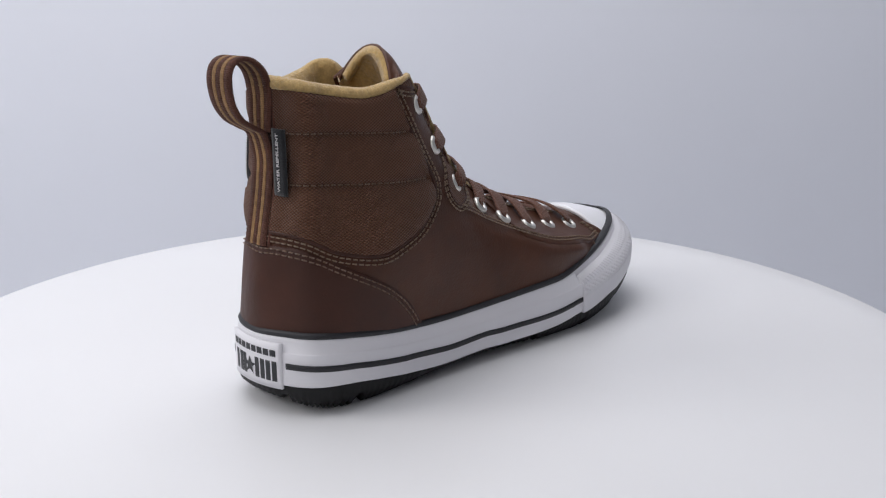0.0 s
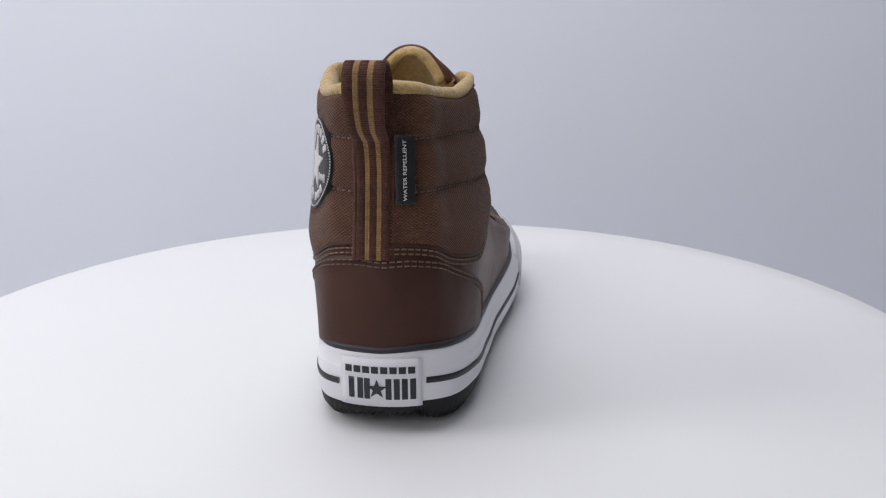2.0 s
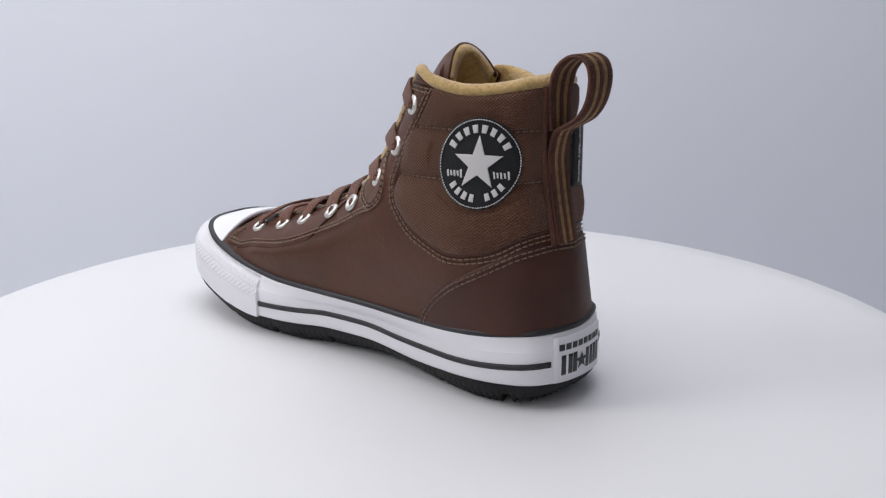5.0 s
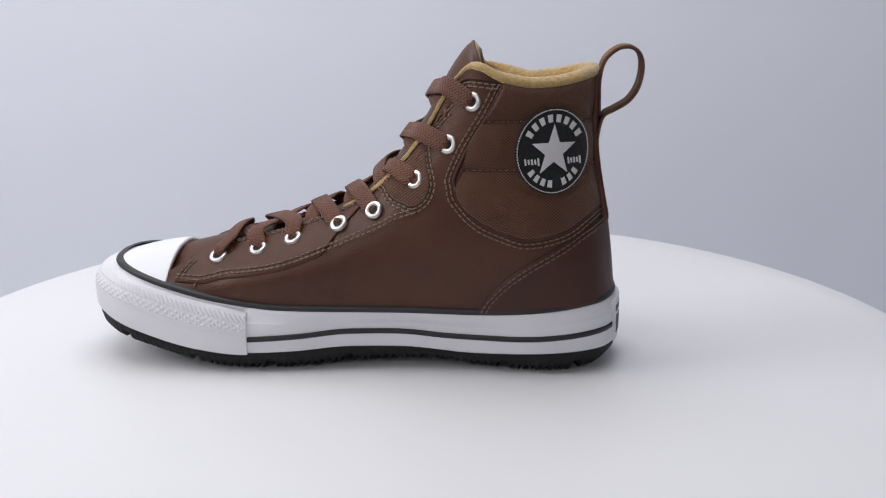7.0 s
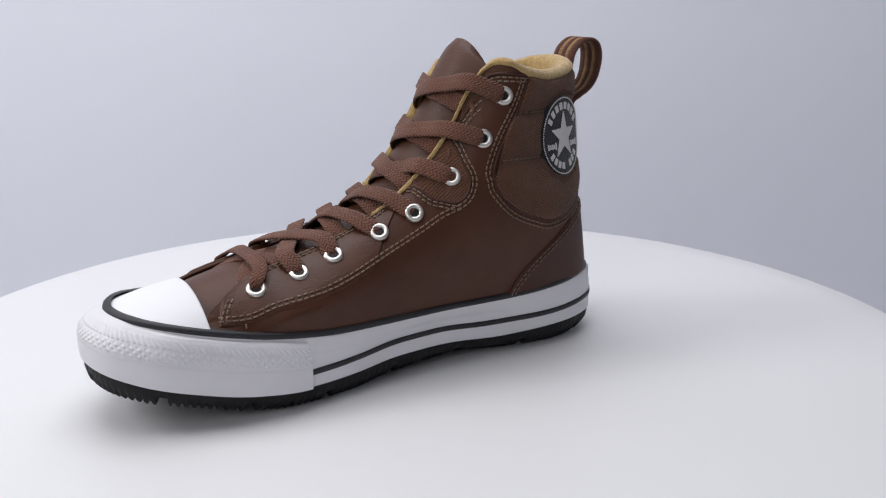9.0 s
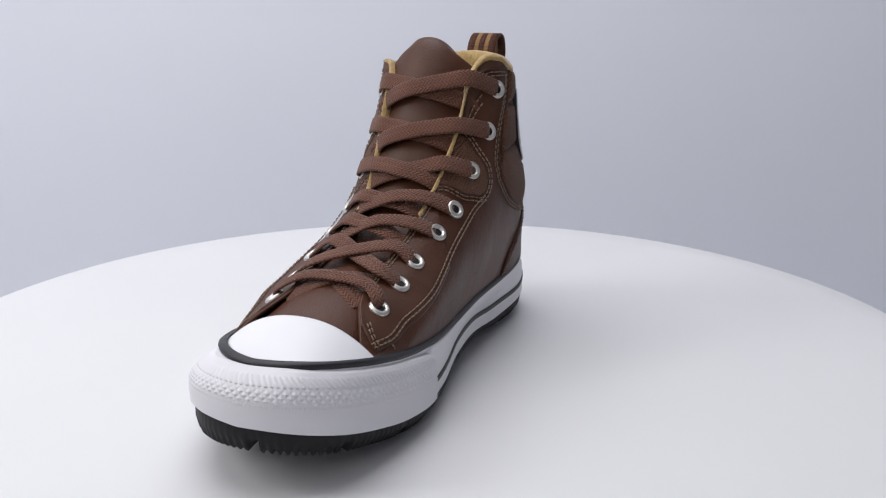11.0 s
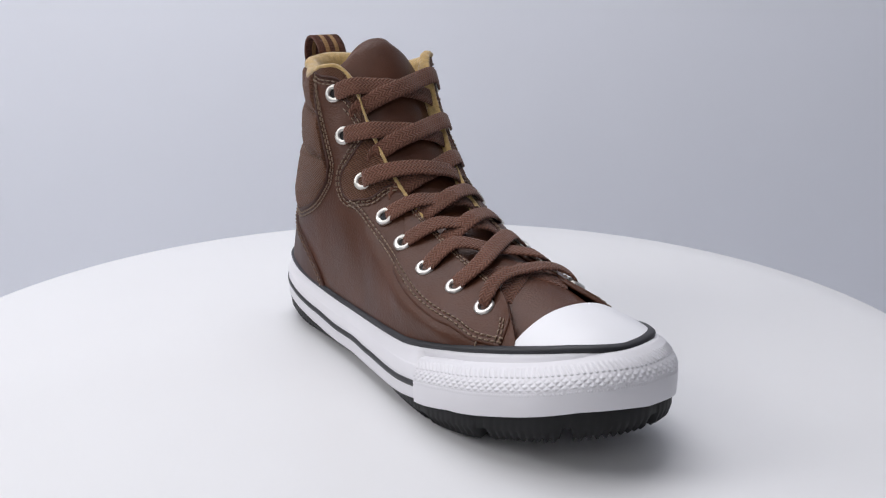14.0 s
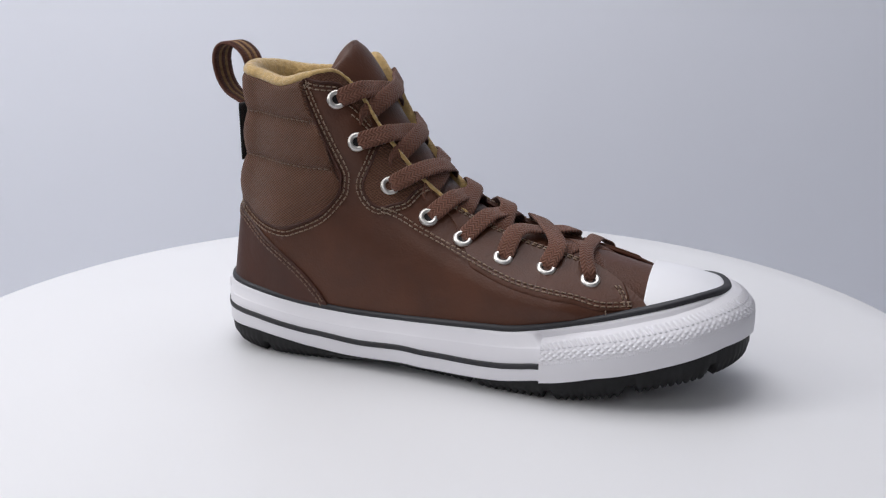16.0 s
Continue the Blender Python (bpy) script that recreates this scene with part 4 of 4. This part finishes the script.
def pull_loop(root):
    heel = [(at(1, 0.0, v)[0][0], at(1, 0.0, v)[0][2]) for v in (0.405, 0.48, 0.56, 0.64, 0.72)]
    path = [(x - 0.0008, z) for x, z in heel] + [(-0.1108, 0.1480), (-0.1168, 0.1520), (-0.1250, 0.1572), (-0.1302, 0.1655), (-0.1320, 0.1765), (-0.1300, 0.1840), (-0.1245, 0.1874), (-0.1175, 0.1862), (-0.1108, 0.1800), (-0.1082, 0.1700), (-0.1082, 0.1580), (-0.1086, 0.1490)]
    C2 = cr(path, 130)
    T = np.gradient(C2, axis=0)
    T /= np.linalg.norm(T, axis=1, keepdims=True)
    M2 = np.stack([-T[:, 1], T[:, 0]], 1)
    yc = 0.0040

    def strip(name, y0, y1, lo, hi, mat, parent, label=""):
        ys = np.linspace(y0, y1, 7)
        G = np.array([[(c[0], yc - 0.0006 * g + y * (0.86 + 0.16 * g), c[1]) for y in ys] for c, g in zip(C2, np.clip((C2[:, 1] - 0.145) / 0.03, 0, 1))])
        N = np.array([[(m[0], 0, m[1]) for y in ys] for m in M2])
        bm = bmesh.new()
        slab(bm, G, N, lo, hi)
        return part(name, bm, mat, parent, label)
    loop = strip("pull_loop", -0.0098, 0.0098, -0.0008, 0.0008, WEB_BROWN, root, "ribbed brown webbing heel loop with two tan stripes")
    for c in (-0.0034, 0.0034):
        strip("stripe", c - 0.0014, c + 0.0014, -0.0011, 0.0011, WEB_TAN, loop, "tan woven stripe")
    # cross ribs of the webbing
    bm = bmesh.new()
    P = even(C2, 150)
    for i in range(1, 149):
        t = (P[i + 1] - P[i - 1]) / np.linalg.norm(P[i + 1] - P[i - 1])
        nrm = np.array([-t[1], t[0]])
        g = min(1, max(0, (P[i][1] - 0.145) / 0.03))
        for side in (1, -1):
            for a, b in ((-0.0096, -0.0050), (-0.0020, 0.0020), (0.0050, 0.0096)):
                c = P[i] + nrm * side * 0.0008
                tube(bm, [(c[0], yc - 0.0006 * g + y * (0.86 + 0.16 * g), c[1]) for y in (a, (a + b) / 2, b)], 0.00034, 4)
    part("webbing_ribs", bm, WEB_BROWN, loop, "fine cross ribs of the webbing")
    # two leather edges beside the strap
    for y in (-0.0094, 0.0094):
        bm = bmesh.new()
        Q = [(at(1, 0.0, v)[0][0] + 0.0006, yc + y, at(1, 0.0, v)[0][2]) for v in np.linspace(0.40, 0.98, 24)]
        Q = [(x + 0.0005, yy, z) for x, yy, z in Q]
        tube(bm, Q, 0.0016, 8)
        part("strap_edge", bm, WEB_BROWN, loop, "brown edge tape beside the strap")


def tag(root):
    """Black woven tag with white writing, sewn beside the heel strap."""
    p0, p1 = Vector((-0.1092, -0.0070, 0.1170)), Vector((-0.1080, -0.0168, 0.1170))
    d = (p1 - p0).normalized()
    n = d.cross(Vector((0, 0, 1)))
    if n.x > 0:
        n = -n
    us, zs = np.linspace(0, (p1 - p0).length, 6), np.linspace(0, 0.0348, 12)
    G = np.array([[p0 + d * u + Vector((0, 0, z)) + n * 0.0012 * math.sin(u * 250) for z in zs] for u in us])
    N = np.tile(np.array(n), (6, 12, 1))
    bm = bmesh.new()
    slab(bm, G, N, -0.0005, 0.0005)
    t = part("tag", bm, LABEL_BLACK, root, "black woven tag with white writing")
    cu = bpy.data.curves.new("writing", "FONT")
    cu.body, cu.size, cu.space_character = "WATER REPELLENT", 0.0036, 1.02
    cu.align_x, cu.align_y = "CENTER", "CENTER"
    cu.extrude = 0.0001
    cu.offset = 0.00006
    ob = bpy.data.objects.new("writing", cu)
    scene.collection.objects.link(ob)
    me = bpy.data.meshes.new_from_object(ob.evaluated_get(bpy.context.evaluated_depsgraph_get()))
    bpy.data.objects.remove(ob)
    # width of the writing set to the tag
    w = max(v.co.x for v in me.vertices) - min(v.co.x for v in me.vertices)
    me.transform(Matrix.Diagonal((0.0305 / w, 0.0305 / w * 0.72, 1, 1)))
    up = Vector((0, 0, 1))
    M = Matrix((up, n.cross(up), n)).transposed().to_4x4()
    M.translation = (p0 + p1) / 2 + up * 0.0174 + n * 0.0019
    me.transform(M)
    bm = bmesh.new()
    bm.from_mesh(me)
    part("writing", bm, PRINT, t, "white writing", flat=True)


def badge(root):
    """Round black badge with a star on the inner side of the collar."""
    sg, x0, z0, R = 1, -0.0812, 0.1322, 0.0240

    def put(a, b, d):
        p, n = chart(sg, x0, a * 0.90, z0 + b)
        return p + n * d

    def disc(poly, d0, d1, rings=7):
        """A raised shape with outline poly (a, b) about its own middle."""
        c = np.mean(poly, axis=0)
        P = np.array(poly)
        G = np.array([[put(*(c + (q - c) * k), d1) for q in P] for k in np.linspace(0.001, 1, rings)] + [[put(*q, d0) for q in P]])
        bm = bmesh.new()
        grid(bm, G, wrap_v=True)
        return bm
    th = np.linspace(0, 2 * math.pi, 72, endpoint=False)
    base = part("badge", disc([(R * math.cos(t), R * math.sin(t)) for t in th], 0.0, 0.0036, 12), LABEL_BLACK, root, "round black badge with a pale star and bars")
    star = [((0.0148 if i % 2 == 0 else 0.0058) * math.sin(math.pi * i / 5), (0.0148 if i % 2 == 0 else 0.0058) * math.cos(math.pi * i / 5)) for i in range(10)]
    P = []
    for i in range(10):
        a, b = np.array(star[i]), np.array(star[(i + 1) % 10])
        P += [a, a * 0.66 + b * 0.34, a * 0.33 + b * 0.67]
    part("star", disc(P, 0.003, 0.0041, 9), PRINT, base, "pale grey five-pointed star")

    def arc_bar(t0, t1, r0, r1):
        A = [(r0 * math.sin(t), r0 * math.cos(t)) for t in np.linspace(t0, t1, 5)] + [(r1 * math.sin(t), r1 * math.cos(t)) for t in np.linspace(t1, t0, 5)]
        part("bar", disc(A, 0.003, 0.0041, 4), PRINT, base)
    for i in range(8):
        c = radians(-58 + i * 16.6)
        arc_bar(c - radians(4.6), c + radians(4.6), 0.0161, 0.0203)
    for i in range(8):
        if i != 3:
            c = radians(180 + 50 - i * 14.3)
            arc_bar(c - radians(4.1), c + radians(4.1), 0.0161, 0.0201)
    for sx in (1, -1):
        for k in range(5):
            a = sx * 0.0136 + (k - 2) * 0.0020
            h = (0.0022, 0.0014, 0.0016, 0.0014, 0.0018)[k]
            b = -0.0055
            part("bar", disc([(a - 0.0007, b - h), (a + 0.0003, b - h), (a + 0.0009, b + h), (a - 0.0001, b + h)], 0.003, 0.0041, 3), PRINT, base)
    # ring of pale stitches
    bm = bmesh.new()
    for i in range(96):
        t0 = 2 * math.pi * i / 96
        r = 0.0229
        tube(bm, [put(r * math.cos(t), r * math.sin(t), 0.0040) for t in (t0, t0 + 0.02, t0 + 0.042)], 0.00034, 5)
    part("stitch_ring", bm, PRINT, base, "ring of pale stitches")


# ---- build ----
studio()
TURN = turntable()
SHOE = shoe()


def motions():
    """The turntable and the shoe on it turn together at a steady rate."""
    rows = [(0.5 * i, pose(0, 0, 0, 0, 0, 44.601 + 18.361 * 0.5 * i)) for i in range(33)]
    walk(TURN, rows)
    walk(SHOE, rows)


motions()
